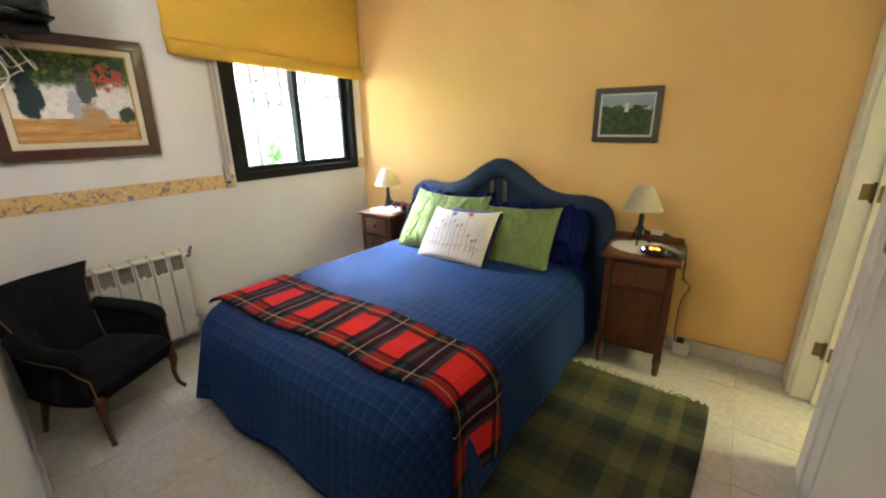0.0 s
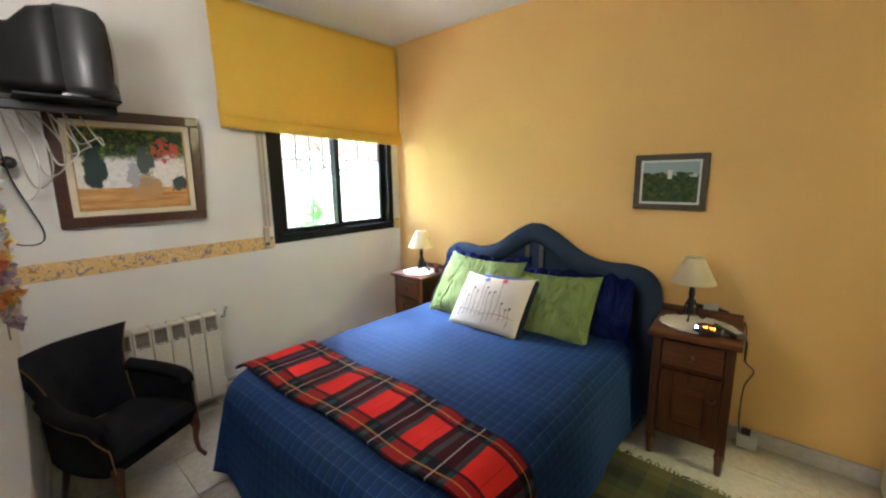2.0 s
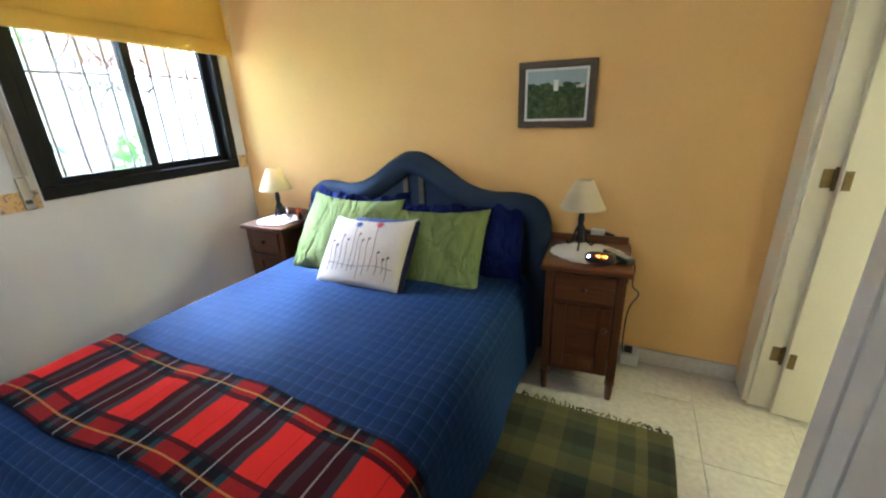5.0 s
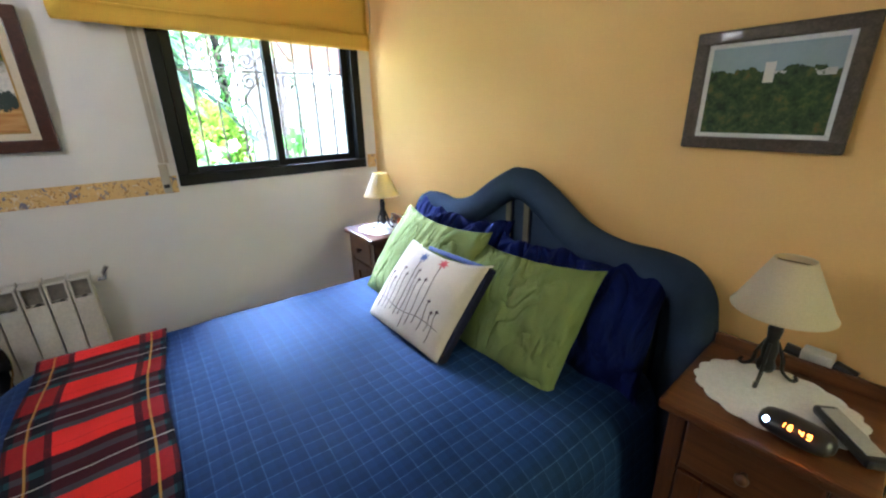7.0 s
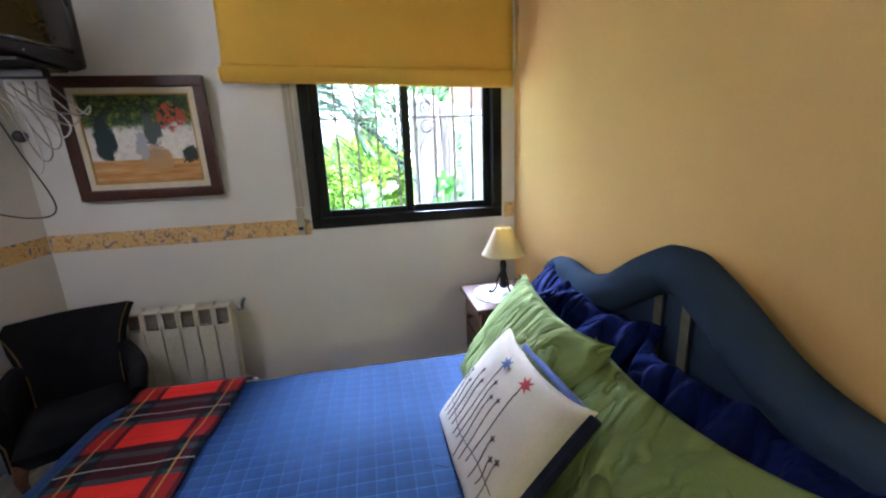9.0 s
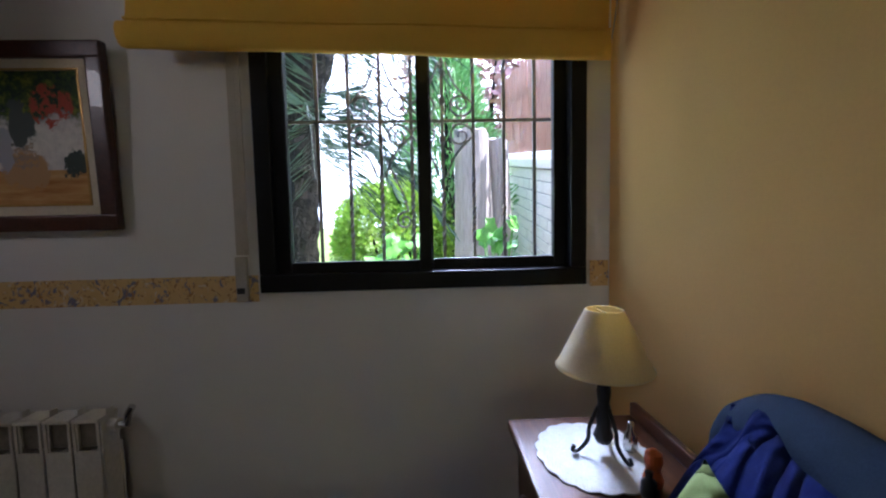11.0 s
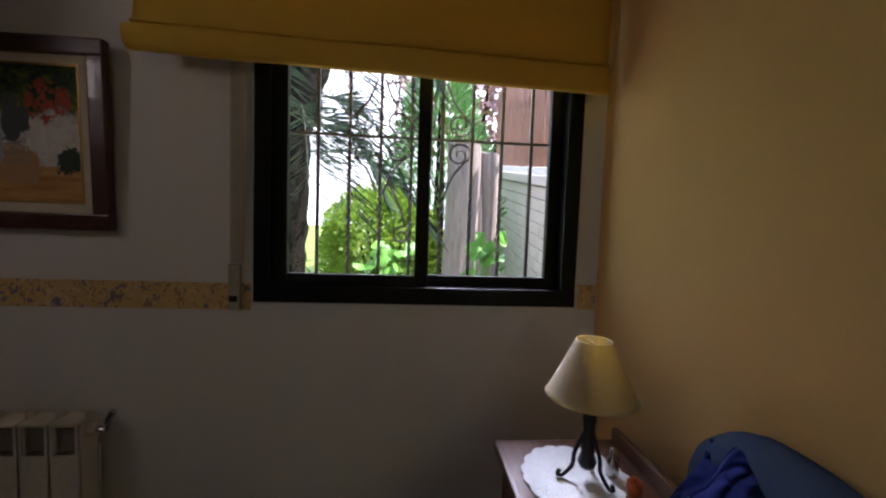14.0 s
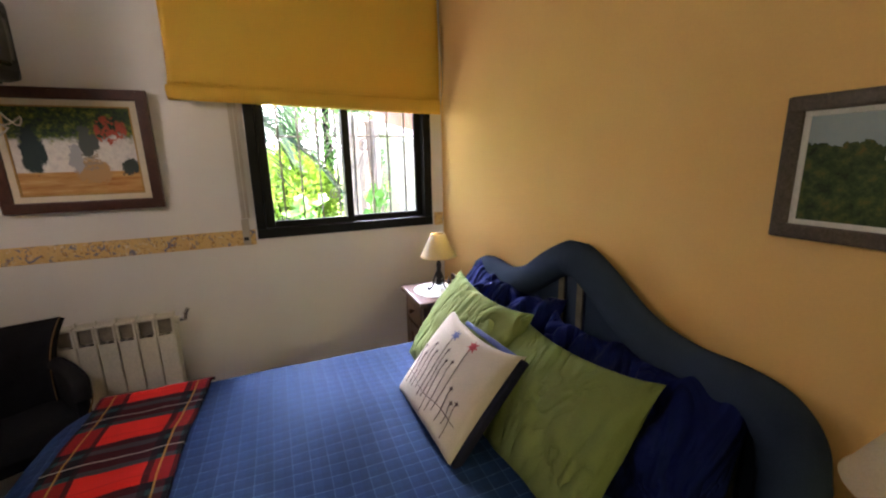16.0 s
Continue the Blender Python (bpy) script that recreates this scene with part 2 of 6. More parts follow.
def tartan_material():
    m, n, l, b = mat("red_tartan_wool", 0.95)
    u, v = uv_axes(n, l)
    red, dred, green, navy, yel, wht = (0.68, 0.024, 0.015), (0.20, 0.010, 0.010), (0.012, 0.052, 0.056), (0.005, 0.007, 0.012), (0.60, 0.36, 0.06), (0.55, 0.54, 0.46)
    one, zero = (1, 1, 1), (0, 0, 0)
    ru = stripes(n, l, u, 0.240, ((0.0, one), (0.41, zero)))
    rv = stripes(n, l, v, 0.36, ((0.0, zero), (0.05, one), (0.13, zero), (0.18, one), (0.76, zero), (0.84, one), (0.94, zero)))
    bright_v = stripes(n, l, v, 0.36, ((0.0, zero), (0.23, one), (0.72, zero)))
    black_v = stripes(n, l, v, 0.36, ((0.0, one), (0.035, zero), (0.175, one), (0.23, zero), (0.72, one), (0.765, zero), (0.965, one)))
    gu = stripes(n, l, u, 0.240, ((0.0, zero), (0.52, one), (0.61, zero), (0.91, one)))
    twill = math_node(n, l, 'GREATER_THAN', math_node(n, l, 'SINE', math_node(n, l, 'MULTIPLY', math_node(n, l, 'ADD', u, v), 6.283 / 0.004)), 0.0)
    col = mix_rgb(n, l, gu, navy, green)
    half = math_node(n, l, 'MULTIPLY', math_node(n, l, 'ADD', 0.25, math_node(n, l, 'MULTIPLY', twill, 0.25)), math_node(n, l, 'MAXIMUM', math_node(n, l, 'MULTIPLY', ru, 2.1), math_node(n, l, 'MULTIPLY', rv, 0.30)))
    col = mix_rgb(n, l, half, col, (0.36, 0.014, 0.014))
    col = mix_rgb(n, l, math_node(n, l, 'MULTIPLY', black_v, 0.72), col, navy)
    col = mix_rgb(n, l, math_node(n, l, 'MULTIPLY', ru, bright_v), col, red)
    for c, p, at, wid, ink in ((u, 0.240, 0.755, 0.020, wht), (v, 0.36, 0.12, 0.016, yel), (v, 0.36, 0.86, 0.016, yel), (u, 0.240, 0.26, 0.010, dred)):
        f = math_node(n, l, 'FRACT', math_node(n, l, 'DIVIDE', c, p))
        on = math_node(n, l, 'MULTIPLY', math_node(n, l, 'GREATER_THAN', f, at), math_node(n, l, 'LESS_THAN', f, at + wid))
        col = mix_rgb(n, l, math_node(n, l, 'MULTIPLY', on, 0.55), col, ink)
    fuzz = noise_tex(n, l, 260, 3)
    col = mix_rgb(n, l, math_node(n, l, 'MULTIPLY', fuzz, 0.16), col, (0.02, 0.012, 0.012))
    l.new(col, b.inputs["Base Color"])
    bump(n, l, b, fuzz, 0.5, 0.002)
    b.inputs["Specular IOR Level"].default_value = 0.15
    return m


def rug_material():
    m, n, l, b = mat("green_checked_rug_wool", 0.97)
    u, v = uv_axes(n, l)
    k, g, o, d = (0.028, 0.028, 0.017), (0.064, 0.074, 0.030), (0.155, 0.140, 0.044), (0.014, 0.014, 0.011)
    t = (0.030, 0.050, 0.030)
    a = stripes(n, l, u, 0.745, ((0.0, k), (0.14, g), (0.26, o), (0.40, g), (0.46, t), (0.58, o), (0.70, g), (0.80, o), (0.86, k), (0.93, d)))
    c = stripes(n, l, v, 0.52, ((0.0, o), (0.20, g), (0.30, k), (0.44, g), (0.55, o), (0.70, t), (0.80, d), (0.92, g)))
    col = mix_rgb(n, l, 0.5, a, c)
    fib = noise_tex(n, l, 120, 4, 0.7, stretch=(0.25, 1, 1))
    col = mix_rgb(n, l, math_node(n, l, 'MULTIPLY', fib, 0.45), col, (0.016, 0.018, 0.010))
    l.new(col, b.inputs["Base Color"])
    bump(n, l, b, fib, 0.8, 0.005)
    return m


def border_material():
    """Wallpaper band: ochre with small blue-grey and brown flowers."""
    m, n, l, b = mat("flowered_wallpaper_border", 0.75)
    col = mix_rgb(n, l, noise_tex(n, l, 30, 4), (0.62, 0.40, 0.13), (0.74, 0.52, 0.22))
    for sc, lo, c in ((22, 0.60, (0.20, 0.19, 0.24)), (34, 0.62, (0.40, 0.20, 0.06)), (28, 0.64, (0.72, 0.60, 0.38))):
        f = noise_tex(n, l, sc, 2, 0.5, dist=1.5 + sc * 0.02)
        col = mix_rgb(n, l, ramp(n, l, f, ((lo - 0.02, (0, 0, 0)), (lo + 0.03, (1, 1, 1)))), col, c)
    l.new(col, b.inputs["Base Color"])
    return m


def garden_painting():
    """White garden walls under leaves, with steps and an ochre path."""
    m, n, l, b = mat("painted_garden_canvas", 0.8)
    u, v = uv_axes(n, l)
    w = noise_tex(n, l, 14, 5, 0.65)
    w2 = noise_tex(n, l, 45, 4, 0.7)
    off = math_node(n, l, 'MULTIPLY', math_node(n, l, 'SUBTRACT', w, 0.5), 0.26)
    vv = math_node(n, l, 'ADD', math_node(n, l, 'ADD', v, off), math_node(n, l, 'MULTIPLY', math_node(n, l, 'SUBTRACT', w2, 0.5), 0.22))
    w3 = noise_tex(n, l, 22, 4, 0.7, stretch=(1, 1.3, 0.7))
    uu = math_node(n, l, 'ADD', u, math_node(n, l, 'MULTIPLY', math_node(n, l, 'SUBTRACT', w3, 0.5), 0.16))
    ground = ramp(n, l, noise_tex(n, l, 12, 5, 0.65, stretch=(1, 0.35, 3.0)), ((0.35, (0.38, 0.16, 0.035)), (0.55, (0.55, 0.30, 0.09)), (0.7, (0.66, 0.45, 0.20))))
    wallc = ramp(n, l, w2, ((0.3, (0.56, 0.53, 0.50)), (0.6, (0.74, 0.70, 0.64))))
    leaf = ramp(n, l, w2, ((0.35, (0.012, 0.026, 0.026)), (0.52, (0.045, 0.085, 0.020)), (0.68, (0.20, 0.22, 0.03))))
    col = mix_rgb(n, l, math_node(n, l, 'GREATER_THAN', v, 0.27), ground, wallc)

    def blob(cu, cv, ru, rv):
        du = math_node(n, l, 'DIVIDE', math_node(n, l, 'SUBTRACT', uu, cu), ru)
        dv = math_node(n, l, 'DIVIDE', math_node(n, l, 'SUBTRACT', vv, cv), rv)
        q = math_node(n, l, 'ADD', math_node(n, l, 'MULTIPLY', du, du), math_node(n, l, 'MULTIPLY', dv, dv))
        return ramp(n, l, q, ((0.75, (1, 1, 1)), (1.0, (0, 0, 0))))
    # path with steps between the two walls
    col = mix_rgb(n, l, blob(0.60, 0.26, 0.15, 0.16), col, (0.46, 0.28, 0.12))
    tread = math_node(n, l, 'GREATER_THAN', math_node(n, l, 'FRACT', math_node(n, l, 'MULTIPLY', vv, 16)), 0.55)
    col = mix_rgb(n, l, math_node(n, l, 'MULTIPLY', tread, blob(0.60, 0.36, 0.09, 0.11)), col, (0.33, 0.25, 0.18))
    col = mix_rgb(n, l, ramp(n, l, vv, ((0.60, (0, 0, 0)), (0.68, (1, 1, 1)))), col, leaf)
    col = mix_rgb(n, l, blob(0.60, 0.60, 0.09, 0.17), col, (0.07, 0.085, 0.075))
    col = mix_rgb(n, l, blob(0.17, 0.50, 0.095, 0.28), col, (0.018, 0.036, 0.034))
    col = mix_rgb(n, l, blob(0.485, 0.42, 0.055, 0.17), col, (0.37, 0.37, 0.40))
    col = mix_rgb(n, l, blob(0.93, 0.30, 0.08, 0.10), col, (0.040, 0.055, 0.045))
    red = math_node(n, l, 'MULTIPLY', blob(0.80, 0.74, 0.14, 0.15), math_node(n, l, 'GREATER_THAN', w2, 0.48))
    col = mix_rgb(n, l, red, col, (0.42, 0.075, 0.040))
    l.new(col, b.inputs["Base Color"])
    bump(n, l, b, w2, 0.5, 0.002)
    return m


def village_painting():
    """Green hillside with a small white church under a pale sky."""
    m, n, l, b = mat("painted_village_canvas", 0.85)
    u, v = uv_axes(n, l)
    w = noise_tex(n, l, 16, 5, 0.65)
    w2 = noise_tex(n, l, 40, 4, 0.7)
    vv = math_node(n, l, 'ADD', v, math_node(n, l, 'MULTIPLY', math_node(n, l, 'SUBTRACT', w, 0.5), 0.5))
    green = ramp(n, l, w2, ((0.30, (0.012, 0.022, 0.010)), (0.46, (0.034, 0.062, 0.020)), (0.58, (0.075, 0.105, 0.030)), (0.68, (0.14, 0.115, 0.030)), (0.76, (0.17, 0.060, 0.022))))
    skyc = mix_rgb(n, l, w, (0.24, 0.33, 0.38), (0.40, 0.46, 0.46))
    col = mix_rgb(n, l, math_node(n, l, 'GREATER_THAN', vv, 0.72), green, skyc)

    def box(u0, u1, v0, v1):
        a = math_node(n, l, 'MULTIPLY', math_node(n, l, 'GREATER_THAN', u, u0), math_node(n, l, 'LESS_THAN', u, u1))
        c = math_node(n, l, 'MULTIPLY', math_node(n, l, 'GREATER_THAN', v, v0), math_node(n, l, 'LESS_THAN', v, v1))
        return math_node(n, l, 'MULTIPLY', a, c)
    col = mix_rgb(n, l, box(0.455, 0.535, 0.58, 0.80), col, (0.72, 0.68, 0.60))
    col = mix_rgb(n, l, math_node(n, l, 'MULTIPLY', box(0.525, 0.96, 0.63, 0.70), math_node(n, l, 'GREATER_THAN', w, 0.52)), col, (0.58, 0.55, 0.50))
    l.new(col, b.inputs["Base Color"])
    bump(n, l, b, w2, 0.5, 0.002)
    return m


def cushion_material():
    return mottled("unbleached_cushion_linen", (0.52, 0.46, 0.38), (0.60, 0.54, 0.45), 6, 380, 0.92, 0.4, sheen=0.2)


blind_mat, spread_mat, tartan_mat, rug_mat, border_mat = blind_material(), spread_material(), tartan_material(), rug_material(), border_material()
garden_mat, village_mat, linen_mat = garden_painting(), village_painting(), cushion_material()
thread_dark = mottled("dark_plum_thread", (0.045, 0.020, 0.030), (0.075, 0.035, 0.045), 60, 300, 0.8)
thread_red = mottled("red_thread", (0.42, 0.04, 0.05), (0.52, 0.07, 0.08), 60, 300, 0.8)
thread_blue = mottled("blue_thread", (0.06, 0.09, 0.26), (0.09, 0.13, 0.34), 60, 300, 0.8)
dark_trim = mottled("dark_navy_trim", (0.012, 0.014, 0.030), (0.02, 0.022, 0.045), 30, 300, 0.9)
stripe_cream = mottled("cream_stripe_cloth", (0.12, 0.105, 0.075), (0.17, 0.15, 0.10), 30, 300, 0.9)


def glass_material():
    m, n, l, b = mat("window_glass", 0.0)
    b.inputs["Base Color"].default_value = (1, 1, 1, 1)
    b.inputs["Transmission Weight"].default_value = 1.0
    b.inputs["IOR"].default_value = 1.01
    return m


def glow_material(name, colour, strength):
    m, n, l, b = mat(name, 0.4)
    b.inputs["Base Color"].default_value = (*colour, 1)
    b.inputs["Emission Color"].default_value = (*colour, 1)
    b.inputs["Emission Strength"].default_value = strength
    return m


window_glass = glass_material()
sky_glow_mat = glow_material("glowing_white_sky", (0.95, 0.97, 1.0), 0.55)
lamp_glow = glow_material("lit_opal_glass", (1.0, 0.90, 0.74), 4.0)
digit_glow = glow_material("orange_clock_digits", (1.0, 0.16, 0.01), 1.2)
blue_glow = glow_material("blue_white_clock_light", (0.45, 0.70, 1.0), 2.0)
leaf_mat = mottled("hedge_leaves", (0.18, 0.31, 0.020), (0.31, 0.44, 0.045), 9, 60, 0.5, 0.1)
let_light_through(leaf_mat, 0.4, (0.26, 0.48, 0.06))
broad_leaf_mat = mottled("bright_green_leaves", (0.07, 0.24, 0.02), (0.12, 0.34, 0.04), 9, 60, 0.45, 0.1)
conifer_mat = mottled("conifer_green", (0.13, 0.30, 0.09), (0.23, 0.44, 0.15), 6, 60, 0.7, 0.2)
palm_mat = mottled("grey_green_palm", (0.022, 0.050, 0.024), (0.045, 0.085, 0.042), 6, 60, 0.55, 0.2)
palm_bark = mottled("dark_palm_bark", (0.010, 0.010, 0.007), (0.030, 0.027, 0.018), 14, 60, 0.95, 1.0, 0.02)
plum_mat = mottled("plum_red_leaves", (0.22, 0.10, 0.10), (0.36, 0.20, 0.18), 6, 60, 0.6, 0.2)
grey_wood = wood("weathered_grey_wood", (0.24, 0.21, 0.175), (0.44, 0.39, 0.335), 0.9, "z", 1.0)
fence_wood = wood("red_brown_fence_stain", (0.21, 0.080, 0.045), (0.36, 0.16, 0.09), 0.7, "z", 1.5)
brick_mat = mottled("cream_white_brick", (0.76, 0.70, 0.60), (0.86, 0.81, 0.72), 4, 60, 0.9, 0.5, 0.004)
mortar = mottled("grey_mortar", (0.32, 0.29, 0.25), (0.42, 0.38, 0.33), 20, 80, 0.95, 0.5)
lawn_mat = mottled("lawn", (0.13, 0.20, 0.04), (0.22, 0.29, 0.08), 2, 40, 0.95, 1.0, 0.02)
pale_stone_mat = mottled("pale_stone", (0.46, 0.43, 0.39), (0.56, 0.53, 0.48), 3, 60, 0.9, 0.3)
outer_plaster = mottled("white_outer_plaster", (0.72, 0.71, 0.68), (0.78, 0.77, 0.74), 2, 90, 0.9, 0.3)


# ---- building helpers ----
def mesh_object(name, bm, material, smooth=False):
    me = bpy.data.meshes.new(name)
    bmesh.ops.recalc_face_normals(bm, faces=bm.faces)
    bm.to_mesh(me)
    bm.free()
    if material:
        me.materials.append(material)
    if smooth:
        for p in me.polygons:
            p.use_smooth = True
    return new(name, me)


def part(name, bm, material, parent, label="", smooth=False):
    ob = mesh_object(name, bm, material, smooth)
    ob.parent = parent
    if label:
        ob["label"] = label
    return ob


def empty(name, m=None):
    ob = new(name)
    ob.empty_display_size = 0.05
    if m is not None:
        ob.matrix_basis = m
    return ob


def box(bm, x0, x1, y0, y1, z0, z1, bevel=0.0, m=None):
    vs = [bm.verts.new((x, y, z)) for x in (x0, x1) for y in (y0, y1) for z in (z0, z1)]
    fs = [bm.faces.new([vs[i] for i in f]) for f in ((0, 1, 3, 2), (4, 6, 7, 5), (0, 4, 5, 1), (2, 3, 7, 6), (0, 2, 6, 4), (1, 5, 7, 3))]
    if bevel:
        es = list({e for f in fs for e in f.edges})
        r = bmesh.ops.bevel(bm, geom=es, offset=bevel, segments=2, affect='EDGES', profile=0.6)
        vs = list({v for f in r["faces"] for v in f.verts} | {v for v in vs if v.is_valid})
    if m is not None:
        bmesh.ops.transform(bm, matrix=m, verts=vs)
    return bm


def solid(x0, x1, y0, y1, z0, z1, bevel=0.0):
    return box(bmesh.new(), x0, x1, y0, y1, z0, z1, bevel)


def lathe(bm, profile, seg=24, m=None, cap=True):
    """Turns (radius, z) pairs round the z axis."""
    rings = []
    for r, z in profile:
        rings.append([bm.verts.new((r * math.cos(2 * math.pi * k / seg), r * math.sin(2 * math.pi * k / seg), z)) for k in range(seg)])
    for a, b in zip(rings, rings[1:]):
        for k in range(seg):
            bm.faces.new((a[k], a[(k + 1) % seg], b[(k + 1) % seg], b[k]))
    if cap:
        bm.faces.new(list(reversed(rings[0])))
        bm.faces.new(rings[-1])
    if m is not None:
        bmesh.ops.transform(bm, matrix=m, verts=[v for r in rings for v in r])
    return bm


def tube(bm, pts, radius, seg=8, taper=None):
    """A round bar along points; taper gives a radius for each point."""
    pts = [Vector(p) for p in pts]
    rings = []
    up = Vector((0.31, 0.17, 0.93))
    for i, p in enumerate(pts):
        d = (pts[min(i + 1, len(pts) - 1)] - pts[max(i - 1, 0)]).normalized()
        a = d.cross(up)
        if a.length < 0.05:
            a = d.cross(Vector((1, 0, 0)))
        a.normalize()
        b = d.cross(a)
        r = taper[i] if taper else radius
        rings.append([bm.verts.new(p + (a * math.cos(2 * math.pi * k / seg) + b * math.sin(2 * math.pi * k / seg)) * r) for k in range(seg)])
    for a, b in zip(rings, rings[1:]):
        for k in range(seg):
            bm.faces.new((a[k], a[(k + 1) % seg], b[(k + 1) % seg], b[k]))
    bm.faces.new(list(reversed(rings[0])))
    bm.faces.new(rings[-1])
    return bm


def smooth_line(pts, steps=8):
    """Catmull-Rom points through a few given ones."""
    p = [Vector(q) for q in pts]
    p = [p[0] * 2 - p[1]] + p + [p[-1] * 2 - p[-2]]
    out = []
    for i in range(1, len(p) - 2):
        for k in range(steps):
            t = k / steps
            out.append(0.5 * (2 * p[i] + (p[i + 1] - p[i - 1]) * t + (2 * p[i - 1] - 5 * p[i] + 4 * p[i + 1] - p[i + 2]) * t * t + (3 * p[i] - p[i - 1] - 3 * p[i + 1] + p[i + 2]) * t ** 3))
    return out + [p[-2]]


def sheet(nu, nv, place, uv=None, closed=False):
    """A grid of faces; place(u, v) gives a point for u, v in 0..1, uv(u, v) its texture place."""
    bm = bmesh.new()
    layer = bm.loops.layers.uv.new("UVMap")
    g = [[bm.verts.new(place(i / nu, j / nv)) for j in range(nv + 1)] for i in range(nu + (0 if closed else 1))]
    for i in range(nu):
        for j in range(nv):
            i2 = (i + 1) % len(g)
            f = bm.faces.new((g[i][j], g[i2][j], g[i2][j + 1], g[i][j + 1]))
            for lp, (a, b) in zip(f.loops, ((i, j), (i + 1, j), (i + 1, j + 1), (i, j + 1))):
                lp[layer].uv = uv(a / nu, b / nv) if uv else (a / nu, b / nv)
    return bm


def thick(ob, amount, offset=-1.0):
    md = ob.modifiers.new("thickness", 'SOLIDIFY')
    md.thickness, md.offset = amount, offset
    return ob


def north(x):
    """The y of the yellow wall's face at x."""
    return -0.100


def south(x):
    return -2.405 - 0.065 * x


TURN_S = math.degrees(math.atan(-0.065))
CEIL = 2.545
# the floor lies this far above the datum
FLOOR = 0.20
DOOR_TOP = 2.17
EAST = 2.95

# ---- the room's shell ----
WY0, WY1, WZ0, WZ1 = -1.205, -0.18, 1.10, 2.10


def wall_with_hole(name, label, material, x0, x1, a0, a1, z0, z1, h0, h1, k0, k1, axis):
    """A thick wall along one axis with a rectangular opening through it."""
    bm = bmesh.new()
    for p0, p1, q0, q1 in ((a0, h0, z0, z1), (h1, a1, z0, z1), (h0, h1, z0, k0), (h0, h1, k1, z1)):
        if p1 - p0 > 1e-4 and q1 - q0 > 1e-4:
            box(bm, x0, x1, p0, p1, q0, q1) if axis == "y" else box(bm, p0, p1, x0, x1, q0, q1)
    bmesh.ops.remove_doubles(bm, verts=bm.verts, dist=1e-5)
    return tagged(mesh_object(name, bm, material), label, "wall", kind="structure")


wall_with_hole("wall_west", "white plastered wall with a window under a yellow blind", white_wall, -0.16, 0.0, -2.75, 0.10, 0, CEIL, WY0, WY1, WZ0, WZ1, "y")
wn_ob = tagged(mesh_object("wall_north", solid(-0.1, 3.28, 0, 0.15, 0, CEIL), yellow_wall), "warm yellow plastered wall behind the bed", "wall", kind="structure")
wn_ob.matrix_basis = pose(0, north(0), 0)
ws_ob = wall_with_hole("wall_south", "white plastered wall beside the entrance doorway", white_wall, -0.12, 0.0, -0.05, 3.1, 0, CEIL, 2.16, 2.92, 0, DOOR_TOP, "x")
ws_ob.matrix_basis = pose(0, south(0), 0, 0, 0, TURN_S)
DY0, DY1 = -0.80, -0.245
wall_with_hole("wall_east", "white plastered wall with a narrow inner doorway", white_wall, EAST, EAST + 0.14, -4.3, 0.02, 0, CEIL, DY0, DY1, 0, DOOR_TOP, "y")
tagged(mesh_object("ceiling", solid(-0.15, 4.7, -4.4, 0.6, CEIL, CEIL + 0.1), ceiling_paint), "plain white painted ceiling", "ceiling", kind="structure")
floor_ob = tagged(mesh_object("floor", solid(-0.15, 4.7, -4.4, 0.6, 0.05, FLOOR - 0.004), grout), "cream marble tiled floor with thin joints", "floor", kind="structure")

# rooms beyond the two doorways, plain
for nm, dims in (("wall_hall_west", (1.55, 1.67, -4.3, -2.75)), ("wall_hall_south", (1.55, 3.09, -4.42, -4.3)),
                 ("wall_side_east", (4.5, 4.62, -1.6, 0.5)), ("wall_side_south", (3.09, 4.62, -1.72, -1.6)), ("wall_side_north", (3.09, 4.62, 0.38, 0.5))):
    tagged(mesh_object(nm, solid(dims[0], dims[1], dims[2], dims[3], 0, CEIL), white_wall), "plain white plastered wall of the next room", "wall", kind="structure")

# skirting
bm = box(bmesh.new(), 0.02, 2.925, -0.014, -0.001, FLOOR, FLOOR + 0.075, 0.002)
ob = tagged(mesh_object("baseboard_north", bm, skirting_mat), "low grey marble skirting under the yellow wall", "skirting", kind="structure")
ob.matrix_basis = pose(0, north(0), 0)
tagged(mesh_object("baseboard_west", solid(0.001, 0.014, -2.40, -0.115, FLOOR, FLOOR + 0.075, 0.002), skirting_mat), "low grey marble skirting under the window wall", "skirting", kind="structure")
ob = tagged(mesh_object("baseboard_south", solid(0.02, 2.055, 0.001, 0.014, FLOOR, FLOOR + 0.075, 0.002), skirting_mat), "low grey marble skirting beside the doorway", "skirting", kind="structure")
ob.matrix_basis = pose(0, south(0), 0, 0, 0, TURN_S)
tagged(mesh_object("baseboard_east", solid(EAST - 0.014, EAST - 0.001, -2.5, -1.73, FLOOR, FLOOR + 0.075, 0.002), skirting_mat), "low grey marble skirting under the white wall", "skirting", kind="structure")

# wallpaper band on two walls
BZ0, BZ1 = 1.072, 1.155
tagged(mesh_object("trim_border_west", solid(0.001, 0.003, -2.402, -1.215, BZ0, BZ1), border_mat), "ochre flowered wallpaper band on the white wall", "wallpaper border", kind="structure")
ob = tagged(mesh_object("trim_border_south", solid(0.01, 2.07, 0.001, 0.003, BZ0, BZ1), border_mat), "ochre flowered wallpaper band beside the doorway", "wallpaper border", kind="structure")
ob.matrix_basis = pose(0, south(0), 0, 0, 0, TURN_S)
tagged(mesh_object("trim_border_corner", solid(0.001, 0.003, -0.165, -0.104, BZ0 + 0.02, BZ1 + 0.02), border_mat), "short piece of flowered wallpaper band beside the window", "wallpaper border", kind="structure")


